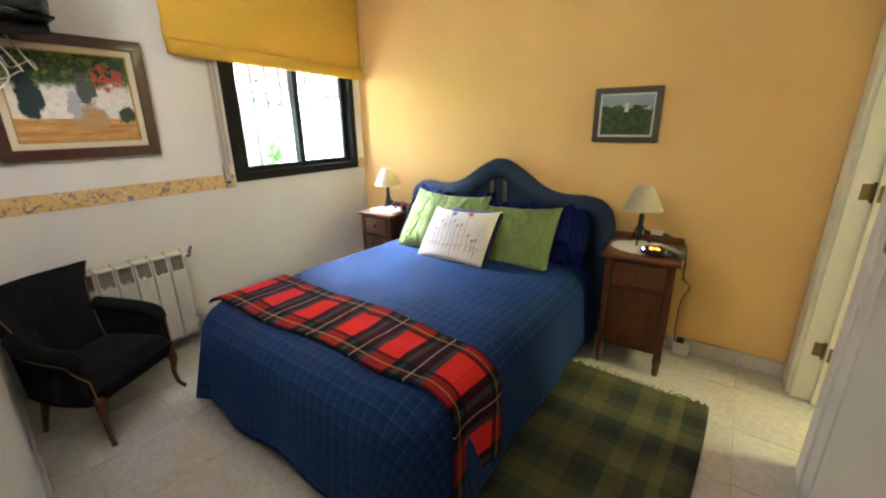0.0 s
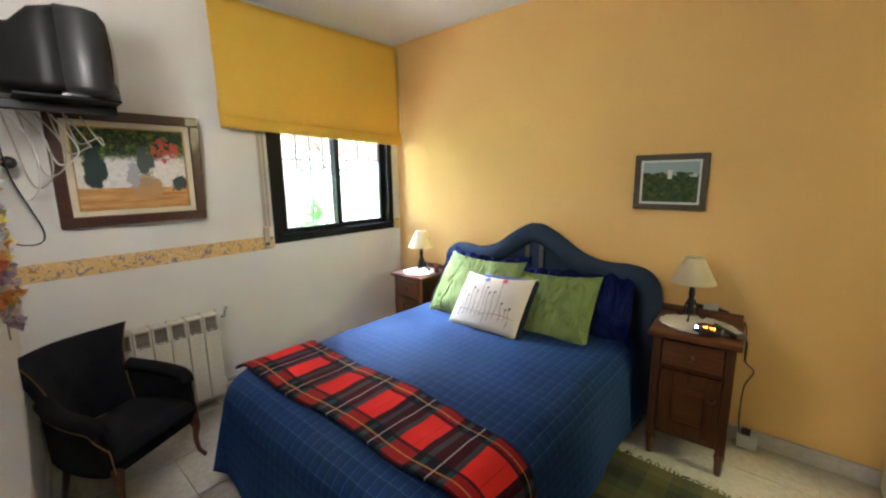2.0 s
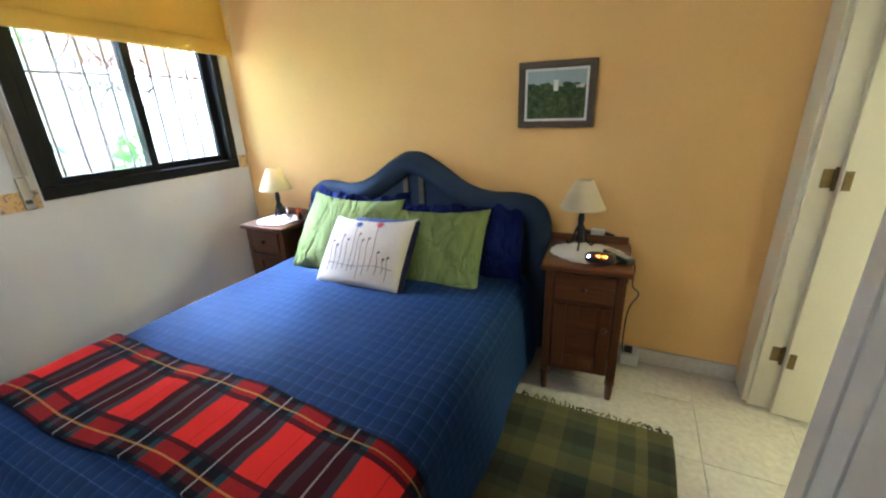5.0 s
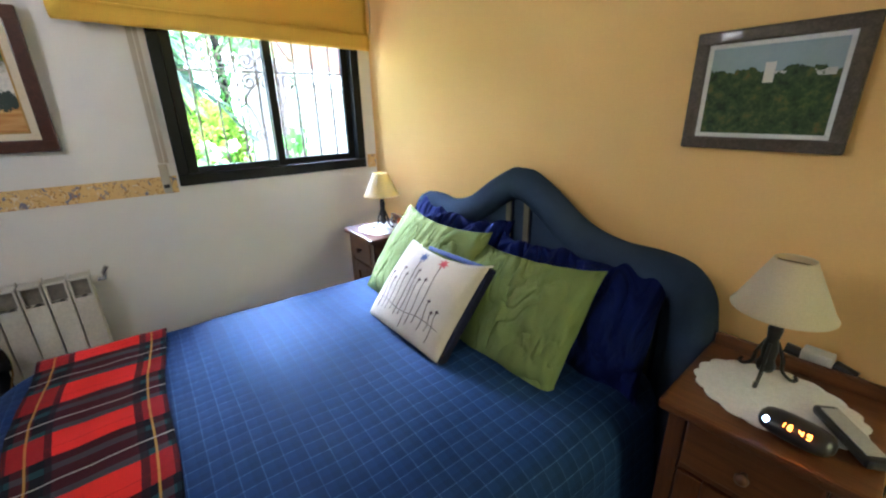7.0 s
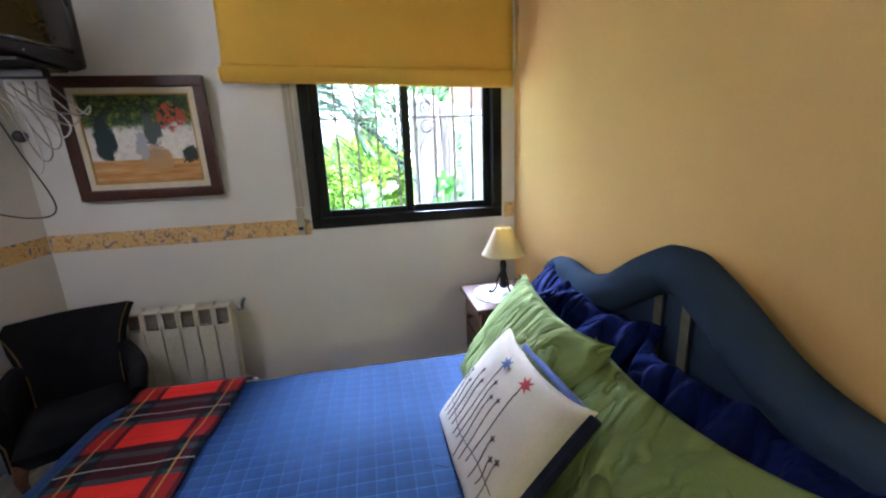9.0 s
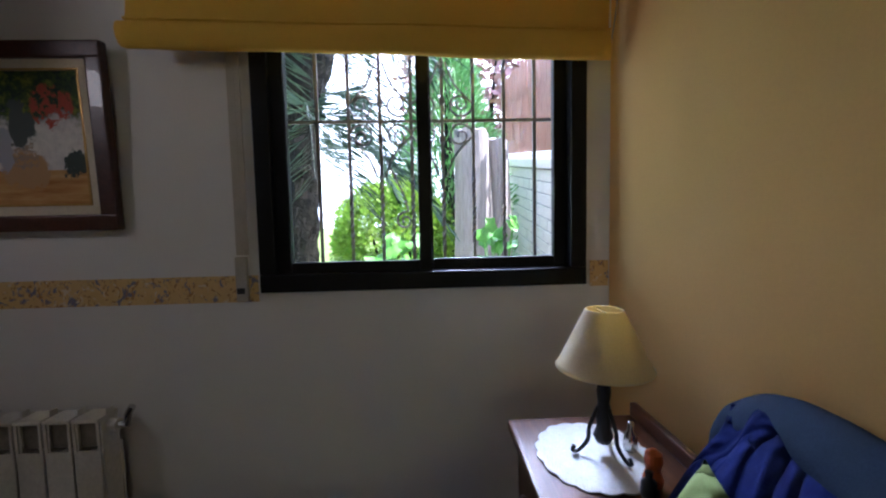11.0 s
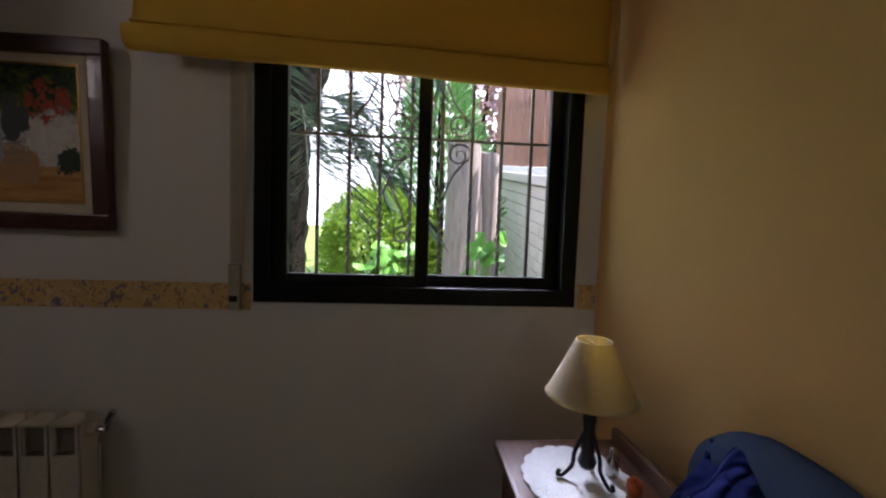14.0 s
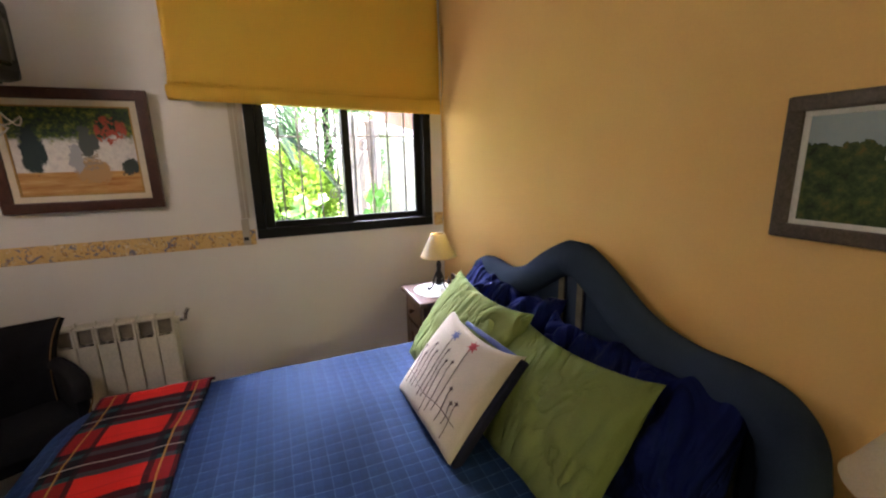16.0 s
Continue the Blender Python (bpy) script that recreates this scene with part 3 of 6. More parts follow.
# ---- window, blind and grille ----
def window():
    w = tagged(empty("window_1"), "black aluminium sliding window with two panes", "window", kind="structure")
    fx0, fx1 = -0.075, 0.016
    part("window_frame", solid(fx0, fx1, WY0, WY1, WZ0, WZ0 + 0.055, 0.004), black_frame, w)
    part("window_frame", solid(fx0, fx1, WY0, WY1, WZ1 - 0.055, WZ1, 0.004), black_frame, w)
    part("window_frame", solid(fx0, fx1, WY0, WY0 + 0.050, WZ0 + 0.055, WZ1 - 0.055, 0.004), black_frame, w)
    part("window_frame", solid(fx0, fx1, WY1 - 0.050, WY1, WZ0 + 0.055, WZ1 - 0.055, 0.004), black_frame, w)
    mid = -0.690
    for y0, y1, x0 in ((WY0 + 0.050, mid + 0.020, -0.030), (mid - 0.020, WY1 - 0.050, -0.062)):
        s = part("sash", solid(x0, x0 + 0.028, y0, y0 + 0.045, WZ0 + 0.055, WZ1 - 0.055, 0.003), black_frame, w)
        part("sash_stile", solid(x0, x0 + 0.028, y1 - 0.040, y1, WZ0 + 0.055, WZ1 - 0.055, 0.003), black_frame, s)
        part("sash_rail", solid(x0 + 0.001, x0 + 0.027, y0 + 0.045, y1 - 0.040, WZ0 + 0.055, WZ0 + 0.090, 0.003), black_frame, s)
        part("sash_rail", solid(x0 + 0.001, x0 + 0.027, y0 + 0.045, y1 - 0.040, WZ1 - 0.090, WZ1 - 0.055, 0.003), black_frame, s)
        g = part("pane", solid(x0 + 0.012, x0 + 0.016, y0 + 0.044, y1 - 0.039, WZ0 + 0.089, WZ1 - 0.089), window_glass, s, "clear glass pane")
        g.visible_shadow = False
    part("window_sill", solid(-0.20, fx0, WY0, WY1, WZ0 - 0.03, WZ0 + 0.015, 0.004), pale_stone_mat, w)


window()


def roman_blind():
    b = tagged(empty("roman_blind", pose(0.075, 0, 0)), "yellow linen roman blind drawn half down", "blind")
    y0, y1, zt, zb = -1.500, -0.146, 2.505, 1.766
    prof = [(0.0, zt), (0.002, zt - 0.2), (0.006, zt - 0.4), (0.010, zb + 0.16), (0.016, zb + 0.085), (0.036, zb + 0.075), (0.044, zb + 0.045), (0.036, zb + 0.008), (0.018, zb), (0.004, zb + 0.012), (-0.004, zb + 0.06), (-0.006, zb + 0.14)]
    line = smooth_line([(p[0], 0, p[1]) for p in prof], 5)

    def place(u, v):
        q = line[round(v * (len(line) - 1))]
        y = y0 + (y1 - y0) * u + (0.006 * math.sin(9 * v) if u in (0, 1) else 0)
        wave = 0.004 * math.sin(u * 11 + v * 3) + 0.003 * math.sin(u * 23 + 1)
        return Vector((q.x + wave * min(1, v * 2), y, q.z + 0.004 * math.sin(u * 5 + 0.5) * v + 0.034 * (1 - u) * min(1, v * 1.6)))
    thick(part("cloth", sheet(44, len(line) - 1, place), blind_mat, b, smooth=True), 0.004)
    part("hem", tube(bmesh.new(), [(0.022 + 0.003 * math.sin(k), y0 + (y1 - y0) * k / 12, zb + 0.083 + 0.034 * (1 - k / 12)) for k in range(13)], 0.0045, 6), blind_mat, b, "stitched fold", True)
    part("head_rail", solid(-0.060, -0.014, y0 + 0.01, y1 - 0.01, zt - 0.035, zt - 0.002, 0.003), white_plastic, b)
    for z in (zt - 0.25, zt - 0.5):
        part("rod", tube(bmesh.new(), [(-0.004, y0 + 0.03, z), (-0.004, y1 - 0.03, z)], 0.004), white_plastic, b)
    part("pull_cord", tube(bmesh.new(), smooth_line([(0.005, y1 + 0.004, zt - 0.02), (0.012, y1 + 0.012, 2.15), (0.03, y1 + 0.016, 1.95), (0.008, y1 + 0.006, 1.80)], 8), 0.0022), strap_mat, b, "hanging blind cord")
    return b


roman_blind()


def shutter_strap():
    s = tagged(empty("shutter_strap", pose(0, -1.262, 0)), "grey shutter strap with its winder box beside the window", "shutter strap")
    part("strap", solid(0.010, 0.012, -0.011, 0.011, 1.22, 2.0), strap_mat, s)
    part("strap", solid(0.016, 0.018, 0.014, 0.030, 1.22, 2.0), strap_mat, s)
    part("winder_box", solid(0.001, 0.018, -0.016, 0.020, 1.075, 1.215, 0.005), strap_mat, s)
    part("slot", solid(0.0175, 0.020, -0.012, 0.012, 1.10, 1.118, 0.001), black_plastic, s, "dark slot")


shutter_strap()


def spiral(cx, cy, start, turns, r0, r1, n=26):
    return [(0, cx + (r0 + (r1 - r0) * k / n) * math.cos(start + turns * 6.283 * k / n), cy + (r0 + (r1 - r0) * k / n) * math.sin(start + turns * 6.283 * k / n)) for k in range(n + 1)]


def grille():
    g = tagged(empty("window_grille", pose(-0.13, 0, 0)), "grey wrought iron window grille with scrolls", "window grille")
    ys = [-1.152 + 0.1055 * k for k in range(10)]
    zb, zt, zh = 1.02, 2.16, 1.652
    for k, y in enumerate(ys):
        bm = bmesh.new()
        n, rings = 60, []
        for i in range(n + 1):
            z = zb + (zt - zb) * i / n
            tw = math.pi * 4 * min(1, max(0, (z - 1.22) / 0.26)) if 2 <= k <= 7 else 0
            tw += math.pi * 4 * min(1, max(0, (z - 1.80) / 0.26)) if 2 <= k <= 7 else 0
            rings.append([bm.verts.new((0.0075 * math.cos(tw + math.pi / 4 + q * math.pi / 2), y + 0.0075 * math.sin(tw + math.pi / 4 + q * math.pi / 2), z)) for q in range(4)])
        for a, b in zip(rings, rings[1:]):
            for q in range(4):
                bm.faces.new((a[q], a[(q + 1) % 4], b[(q + 1) % 4], b[q]))
        bm.faces.new(rings[-1]); bm.faces.new(list(reversed(rings[0])))
        part("bar", bm, grey_iron, g)
    for z in (1.06, zh, 2.12):
        part("cross_bar", solid(-0.005, 0.005, ys[0] - 0.05, ys[-1] + 0.06, z - 0.005, z + 0.005, 0.001), grey_iron, g)
    for k in (3, 5):
        yc = ys[k]
        for sy in (-1, 1):
            for sz in (-1, 1):
                cy, cz = yc + sy * 0.060, zh + sz * 0.052
                p = spiral(0, 0, 0, -1.6, 0.044, 0.008)
                p = [(0.012, cy + sy * (q[1] - 0.0), cz + sz * q[2]) for q in p]
                lead = [(0.012, yc + sy * 0.012, zh + sz * 0.19), (0.012, yc + sy * 0.045, zh + sz * 0.115)]
                tail = smooth_line([lead[0], lead[1], p[0]], 6)
                part("scroll", tube(bmesh.new(), tail[:-1] + p, 0.0038, 6), grey_iron, g)
        part("collar", solid(-0.012, 0.016, yc - 0.009, yc + 0.009, zh + 0.055, zh + 0.075, 0.003), grey_iron, g)
        part("collar", solid(-0.012, 0.016, yc - 0.009, yc + 0.009, zh - 0.075, zh - 0.055, 0.003), grey_iron, g)
    p = [(0.012, ys[4] - 0.028 + q[1], 1.315 + q[2]) for q in spiral(0, 0, 1.2, 1.5, 0.032, 0.006)]
    part("scroll", tube(bmesh.new(), [(0.012, ys[3] + 0.02, 1.52), (0.012, ys[4] - 0.03, 1.40)] + p, 0.0038, 6), grey_iron, g)
    return g


grille()


# ---- inner doorway, entrance frame, closet front ----
def inner_door():
    d = tagged(empty("door_1"), "cream painted inner door standing wide open", "door", kind="structure")
    part("jamb", solid(EAST - 0.004, EAST + 0.145, DY1 - 0.022, DY1 + 0.001, FLOOR, DOOR_TOP, 0.003), cream_paint, d)
    part("jamb", solid(EAST - 0.004, EAST + 0.145, DY0 - 0.001, DY0 + 0.022, FLOOR, DOOR_TOP, 0.003), cream_paint, d)
    part("head", solid(EAST - 0.004, EAST + 0.145, DY0 + 0.022, DY1 - 0.022, DOOR_TOP - 0.022, DOOR_TOP, 0.003), cream_paint, d)
    part("casing", solid(EAST - 0.020, EAST - 0.0005, DY1, DY1 + 0.140, FLOOR, DOOR_TOP + 0.06, 0.004), cream_paint, d)
    part("casing", solid(EAST - 0.020, EAST - 0.0005, DY0 - 0.085, DY0, FLOOR, DOOR_TOP + 0.06, 0.004), white_paint, d)
    part("casing", solid(EAST - 0.012, EAST - 0.0005, DY0 - 0.185, DY0 - 0.088, FLOOR, DOOR_TOP + 0.06, 0.004), white_paint, d)
    part("casing", solid(EAST - 0.020, EAST - 0.0005, DY0, DY1, DOOR_TOP, DOOR_TOP + 0.06, 0.004), white_paint, d)
    leaf = part("leaf", solid(0, 0.60, -0.036, 0, FLOOR + 0.008, DOOR_TOP - 0.03, 0.003), cream_paint, d)
    leaf.matrix_basis = pose(EAST + 0.070, DY1 - 0.026, 0, 0, 0, -5)
    for z in (0.463, 1.165, 1.867):
        h = part("hinge", tube(bmesh.new(), [(EAST + 0.062, DY1 - 0.032, z - 0.04), (EAST + 0.062, DY1 - 0.032, z + 0.04)], 0.006), brass, d, "aged brass hinge")
        part("plate", solid(EAST + 0.028, EAST + 0.060, DY1 - 0.0245, DY1 - 0.0225, z - 0.032, z + 0.032), brass, h)
        part("plate", solid(EAST + 0.072, EAST + 0.094, DY1 - 0.068, DY1 - 0.064, z - 0.032, z + 0.032), brass, h)
    part("strike_plate", solid(EAST - 0.0145, EAST - 0.0118, DY0 - 0.165, DY0 - 0.135, 1.09, 1.17), brass, d, "aged brass lock plate")


inner_door()


def closet_front():
    c = tagged(empty("closet_door"), "flat white painted closet door with a small knob", "closet door", kind="structure")
    part("panel", solid(EAST - 0.006, EAST - 0.0005, -1.72, DY0 - 0.190, FLOOR + 0.08, DOOR_TOP + 0.06, 0.002), white_paint, c)
    part("knob", lathe(bmesh.new(), [(0.006, 0), (0.006, 0.018), (0.013, 0.024), (0.014, 0.032), (0.008, 0.038)], 16, pose(EAST - 0.006, -1.44, 1.17, 0, -90, 0)), chrome, c, "small chrome knob", True)


closet_front()


def entrance_frame():
    e = tagged(empty("door_frame_entrance", pose(0, south(0), 0, 0, 0, TURN_S)), "cream painted frame of the entrance doorway", "door frame", kind="structure")
    part("casing", solid(2.075, 2.15, 0.001, 0.022, FLOOR, DOOR_TOP + 0.07, 0.004), cream_paint, e)
    part("casing_bead", solid(2.06, 2.075, 0.001, 0.012, FLOOR, DOOR_TOP + 0.07, 0.003), white_paint, e)
    part("jamb", solid(2.15, 2.172, -0.125, 0.020, FLOOR, DOOR_TOP, 0.003), cream_paint, e)
    part("jamb", solid(2.908, 2.93, -0.125, 0.020, FLOOR, DOOR_TOP, 0.003), cream_paint, e)
    part("head", solid(2.172, 2.908, -0.125, 0.020, DOOR_TOP - 0.02, DOOR_TOP, 0.003), cream_paint, e)
    part("casing", solid(2.15, 2.93, 0.001, 0.022, DOOR_TOP, DOOR_TOP + 0.07, 0.004), cream_paint, e)


entrance_frame()


# ---- bed ----
BX0, BX1, BY0, BY1, TOP, RAD = 0.75, 1.91, -1.775, -0.24, 0.662, 0.10


def edge_drop(a, flare=0.05):
    """Outward offset and drop of cloth that runs a metres over the mattress edge."""
    q = RAD * math.pi / 2
    if a <= q:
        return RAD * math.sin(a / RAD), RAD * (1 - math.cos(a / RAD))
    return RAD + flare * (a - q), RAD + (a - q)


def rounded(s, inset):
    """Point and outward normal on the mattress outline, a rounded rectangle, at s in 0..1."""
    x0, x1, y0, y1 = BX0 + inset, BX1 - inset, BY0 + inset, BY1 - inset
    r = max(0.0, 0.12 - inset * 0.5)
    w, h = x1 - x0 - 2 * r, y1 - y0 - 2 * r
    arc = math.pi * r / 2
    segs = [(w, 0), (arc, 1), (h, 2), (arc, 3), (w, 4), (arc, 5), (h, 6), (arc, 7)]
    d = s * sum(q[0] for q in segs)
    cs = [(x1 - r, y0 + r, -90), (x1 - r, y1 - r, 0), (x0 + r, y1 - r, 90), (x0 + r, y0 + r, 180)]
    for ln, k in segs:
        if d <= ln or k == 7:
            f = min(1, d / ln) if ln > 1e-9 else 0
            break
        d -= ln
    if k % 2:
        cx, cy, a0 = cs[k // 2]
        a = radians(a0 + 90 * f)
        return Vector((cx + r * math.cos(a), cy + r * math.sin(a), 0)), Vector((math.cos(a), math.sin(a), 0))
    nrm = [Vector((0, -1, 0)), Vector((1, 0, 0)), Vector((0, 1, 0)), Vector((-1, 0, 0))][k // 2]
    p = [Vector((x0 + r + w * f, y0, 0)), Vector((x1, y0 + r + h * f, 0)), Vector((x1 - r - w * f, y1, 0)), Vector((x0, y1 - r - h * f, 0))][k // 2]
    return p, nrm


def crown(x, y):
    """Gentle swell of the quilt over the mattress."""
    u, v = (x - BX0) / (BX1 - BX0), (y - BY0) / (BY1 - BY0)
    f = max(0, math.sin(math.pi * min(1, max(0, u)))) * max(0, math.sin(math.pi * min(1, max(0, v)))) ** 0.5
    return 0.022 * f + 0.020 * (noise.noise((x * 2.6, y * 3.4, 0.4))) * f ** 0.5 + 0.005 * noise.noise((x * 9, y * 7, 2))


def bed():
    b = tagged(empty("bed", pose(0, 0, 0)), "double bed with a blue padded headboard", "bed")
    part("base", solid(BX0 - 0.04, BX1 + 0.04, BY0 - 0.03, -0.22, FLOOR + 0.08, 0.42, 0.01), navy_cloth, b)
    part("mattress", solid(BX0 - 0.05, BX1 + 0.05, BY0 - 0.04, -0.22, 0.422, 0.615, 0.05), white_mount, b)
    for x in (BX0 + 0.04, BX1 - 0.04):
        for y in (BY0 + 0.06, -0.30):
            part("leg", lathe(bmesh.new(), [(0.022, 0), (0.022, 0.012), (0.028, 0.08)], 12, pose(x, y, FLOOR)), black_plastic, b)
    headboard(b)
    return b


def head_outline():
    pts = [(-0.795, 0.80), (-0.78, 0.92), (-0.70, 0.985), (-0.60, 0.995), (-0.46, 0.985), (-0.32, 1.02), (-0.17, 1.11), (-0.06, 1.165), (0.0, 1.172), (0.06, 1.165),
           (0.17, 1.11), (0.32, 1.02), (0.46, 0.985), (0.60, 0.985), (0.70, 0.965), (0.765, 0.90), (0.79, 0.80)]
    return smooth_line([(x * 0.93 + 0.008, 0, z + 0.042) for x, z in pts], 6)


def headboard(b):
    h = empty("headboard", pose(1.325, north(1.325) - 0.062, 0))
    h.parent = b
    line = head_outline()
    line = [Vector((-0.731, 0, FLOOR + 0.02))] + line + [Vector((0.743, 0, FLOOR + 0.02))]
    bm = bmesh.new()
    n, seg, rings = len(line), 14, []
    for i, p in enumerate(line):
        d = (line[min(i + 1, n - 1)] - line[max(i - 1, 0)]).normalized()
        nn = Vector((-d.z, 0, d.x))
        c = p - nn * 0.055
        rings.append([bm.verts.new(c + nn * 0.062 * math.cos(6.2832 * k / seg) + Vector((0, 0.058, 0)) * math.sin(6.2832 * k / seg)) for k in range(seg)])
    for a, c in zip(rings, rings[1:]):
        for k in range(seg):
            bm.faces.new((a[k], a[(k + 1) % seg], c[(k + 1) % seg], c[k]))
    part("padded_roll", bm, head_cloth, h, "thick blue padded rim", True)
    inner = [p for p in line]
    bm = bmesh.new()
    front = [bm.verts.new((p.x * 0.955, -0.010, (p.z - 0.045) if p.z > 0.5 else p.z)) for p in inner]
    back = [bm.verts.new((p.x * 0.955, 0.045, (p.z - 0.045) if p.z > 0.5 else p.z)) for p in inner]
    for k in range(len(inner) - 1):
        bm.faces.new((front[k], front[k + 1], back[k + 1], back[k]))
    for k in range(len(inner) // 2):
        j = len(inner) - 1 - k
        if j - 1 > k:
            for lst in (front, back):
                vs = [lst[k], lst[k + 1], lst[j - 1], lst[j]] if k + 1 != j - 1 else [lst[k], lst[k + 1], lst[j]]
                bm.faces.new(vs)
    part("panel", bm, head_cloth, h, "blue cloth panel")
    for x, z in ((-0.048, 1.125), (0.048, 1.125), (-0.37, 0.975), (-0.295, 0.985), (0.295, 0.985), (0.37, 0.975), (-0.575, 0.945), (0.575, 0.94)):
        part("stripe", solid(x - 0.014, x + 0.014, -0.0145, -0.008, 0.45, z, 0.001), stripe_cream, h, "cream woven stripe")
        part("stripe_edge", solid(x + 0.018, x + 0.026, -0.0140, -0.008, 0.45, z - 0.005, 0.001), dark_trim, h)


bed()


def bedspread():
    tops, sides = 9, 17
    ny, nring = 220, tops + sides
    drop_len = 0.445

    def place(u, v):
        k = v * nring
        if k <= tops:
            ins = 0.545 * (1 - k / tops)
            p, nrm = rounded(u, ins)
            return Vector((p.x, p.y, TOP + crown(p.x, p.y)))
        a = (k - tops) / sides * drop_len
        p, nrm = rounded(u, 0)
        o, dz = edge_drop(a, 0.10)
        fold = max(0, a - 0.14)
        o += fold * (0.035 * math.sin(p.x * 13 + p.y * 11) + 0.03 * noise.noise((p.x * 4, p.y * 4, 1.7)))
        if nrm.x < -0.3:
            o += 0.16 * fold * min(1, max(0, (-0.75 - p.y) / 0.5))
        if p.x > BX1 - 0.2 and nrm.x > 0.5:
            o = min(o, RAD + 0.035)
        q = p + nrm * o
        z = TOP + crown(p.x, p.y) - dz + 0.010 * noise.noise((p.x * 3, p.y * 3, 5)) * min(1, a * 3)
        return Vector((q.x, q.y, max(FLOOR + 0.03, z)))

    def uv(u, v):
        k = v * nring
        uu = min(u, 0.9999)
        if k <= tops:
            p, nrm = rounded(uu, 0.545 * (1 - k / tops))
            return (p.x, p.y)
        p, nrm = rounded(uu, 0)
        a = (k - tops) / sides * drop_len
        return (p.x + nrm.x * a, p.y + nrm.y * a)
    bm = sheet(ny, nring, place, uv, closed=True)
    # close the middle of the top
    layer = bm.loops.layers.uv.active
    r = bmesh.ops.holes_fill(bm, edges=[e for e in bm.edges if e.is_boundary and e.verts[0].co.z > 0.5 and e.verts[1].co.z > 0.5], sides=0)
    for f in r["faces"]:
        for lp in f.loops:
            lp[layer].uv = lp.vert.co.xy
    ob = mesh_object("bedspread", bm, spread_mat, True)
    thick(ob, 0.012, 1.0)
    edge = [place(k / 220, 1.0) + Vector((0, 0, 0.004)) for k in range(221)]
    part("hem", tube(bmesh.new(), edge, 0.006, 6), navy_cloth, ob, "dark bound hem", True)
    return tagged(ob, "blue bedspread with a fine pale check over the bed", "bedspread")


bedspread()


def over_bed(x, a_lift):
    """Point on the quilt's cross-section: x runs across the bed with the cloth's own length."""
    lo, hi = BX0, BX1
    if x < lo:
        o, dz = edge_drop(lo - x, 0.10)
        return lo - o - a_lift * min(1, (lo - x) / 0.1), -dz
    if x > hi:
        o, dz = edge_drop(x - hi, 0.08)
        return hi + o + a_lift * min(1, (x - hi) / 0.1), -dz
    return x, 0.0


def throw_blanket():
    s0, s1 = 0.66, 2.30

    def place(u, v):
        s = s0 + (s1 - s0) * u
        x, dz = over_bed(s, 0.018)
        hang = max(0, s - BX1)
        y0 = -1.760 + 0.05 * u + 0.010 * math.sin(u * 17) - 0.10 * hang
        y1 = -1.405 - 0.03 * u + 0.008 * math.sin(u * 13 + 1) - 0.16 * hang
        y = y0 + (y1 - y0) * v
        z = TOP + crown(min(BX1, max(BX0, x)), y) + 0.020 + dz + 0.004 * noise.noise((x * 14, y * 14, 7))
        return Vector((x + 0.014 * math.sin(y * 20) * min(1, hang * 5), y, z))
    bm = sheet(110, 26, place, lambda u, v: (s0 + (s1 - s0) * u + 0.02, 0.358 * (1 - v) + 0.001))
    ob = thick(mesh_object("throw_blanket", bm, tartan_mat, True), 0.009, 1.0)
    return tagged(ob, "red and green tartan wool throw across the bed", "blanket")


throw_blanket()


def pillow_sheet(w, h, t, seed, puff=0.42, wrinkle=0.006, n=26):
    """A closed soft pillow in its own x-z plane, front to -y."""
    bm = bmesh.new()
    grid = {}
    for side in (-1, 1):
        for i in range(n + 1):
            for j in range(n + 1):
                u, v = 2 * i / n - 1, 2 * j / n - 1
                rim = i in (0, n) or j in (0, n)
                if rim and side == 1:
                    grid[side, i, j] = grid[-1, i, j]
                    continue
                f = ((1 - u ** 2) * (1 - v ** 2)) ** puff
                pin = 1 - 0.05 * (1 - abs(u) ** 3) * abs(v) ** 4
                pin2 = 1 - 0.05 * (1 - abs(v) ** 3) * abs(u) ** 4
                x, z = u * w / 2 * pin2, v * h / 2 * pin
                y = side * t / 2 * f
                k = noise.noise((x * 7 + seed, z * 9, seed)) + 0.6 * noise.noise((x * 19 + z * 12, z * 6 + seed, side))
                ridge = 1 - abs(noise.noise((x * 11 + z * 5 + seed, z * 3.5, seed * 2.0))) * 2.6
                y += side * wrinkle * (k * (0.35 + f) + (0.9 * ridge * f if wrinkle > 0.01 else 0.9 * ridge * f * max(0.15, v + 0.3)))
                if wrinkle > 0.01:
                    ruff = math.sin(x * 62 + 5 * noise.noise((x * 5, z * 4, seed))) * max(0, v + 0.1) ** 0.6
                    y += 0.017 * ruff * (0.3 + f)
                    z += 0.030 * noise.noise((x * 13, seed, side * 0.3)) * max(0, v)
                sag = -0.03 * (1 - u * u) * max(0, v) ** 2
                grid[side, i, j] = bm.verts.new((x, y, z + sag))
    for side in (-1, 1):
        for i in range(n):
            for j in range(n):
                bm.faces.new((grid[side, i, j], grid[side, i + 1, j], grid[side, i + 1, j + 1], grid[side, i, j + 1]))
    return bm


def lean(x, y, z, tilt, turn, roll=0):
    """A pose for a cushion that stands on its lower edge, leans back by tilt and is turned."""
    return pose(x, y, z, 0, 0, turn) @ pose(0, 0, 0, -tilt, 0, 0) @ pose(0, 0, 0, 0, roll, 0)


def pillow(name, label, material, w, h, t, seed, m, wrinkle=0.006, group=""):
    ob = mesh_object(name, pillow_sheet(w, h, t, seed, 0.42, wrinkle, 60), material, True)
    ob.matrix_basis = m
    return tagged(ob, label, "pillow", group)


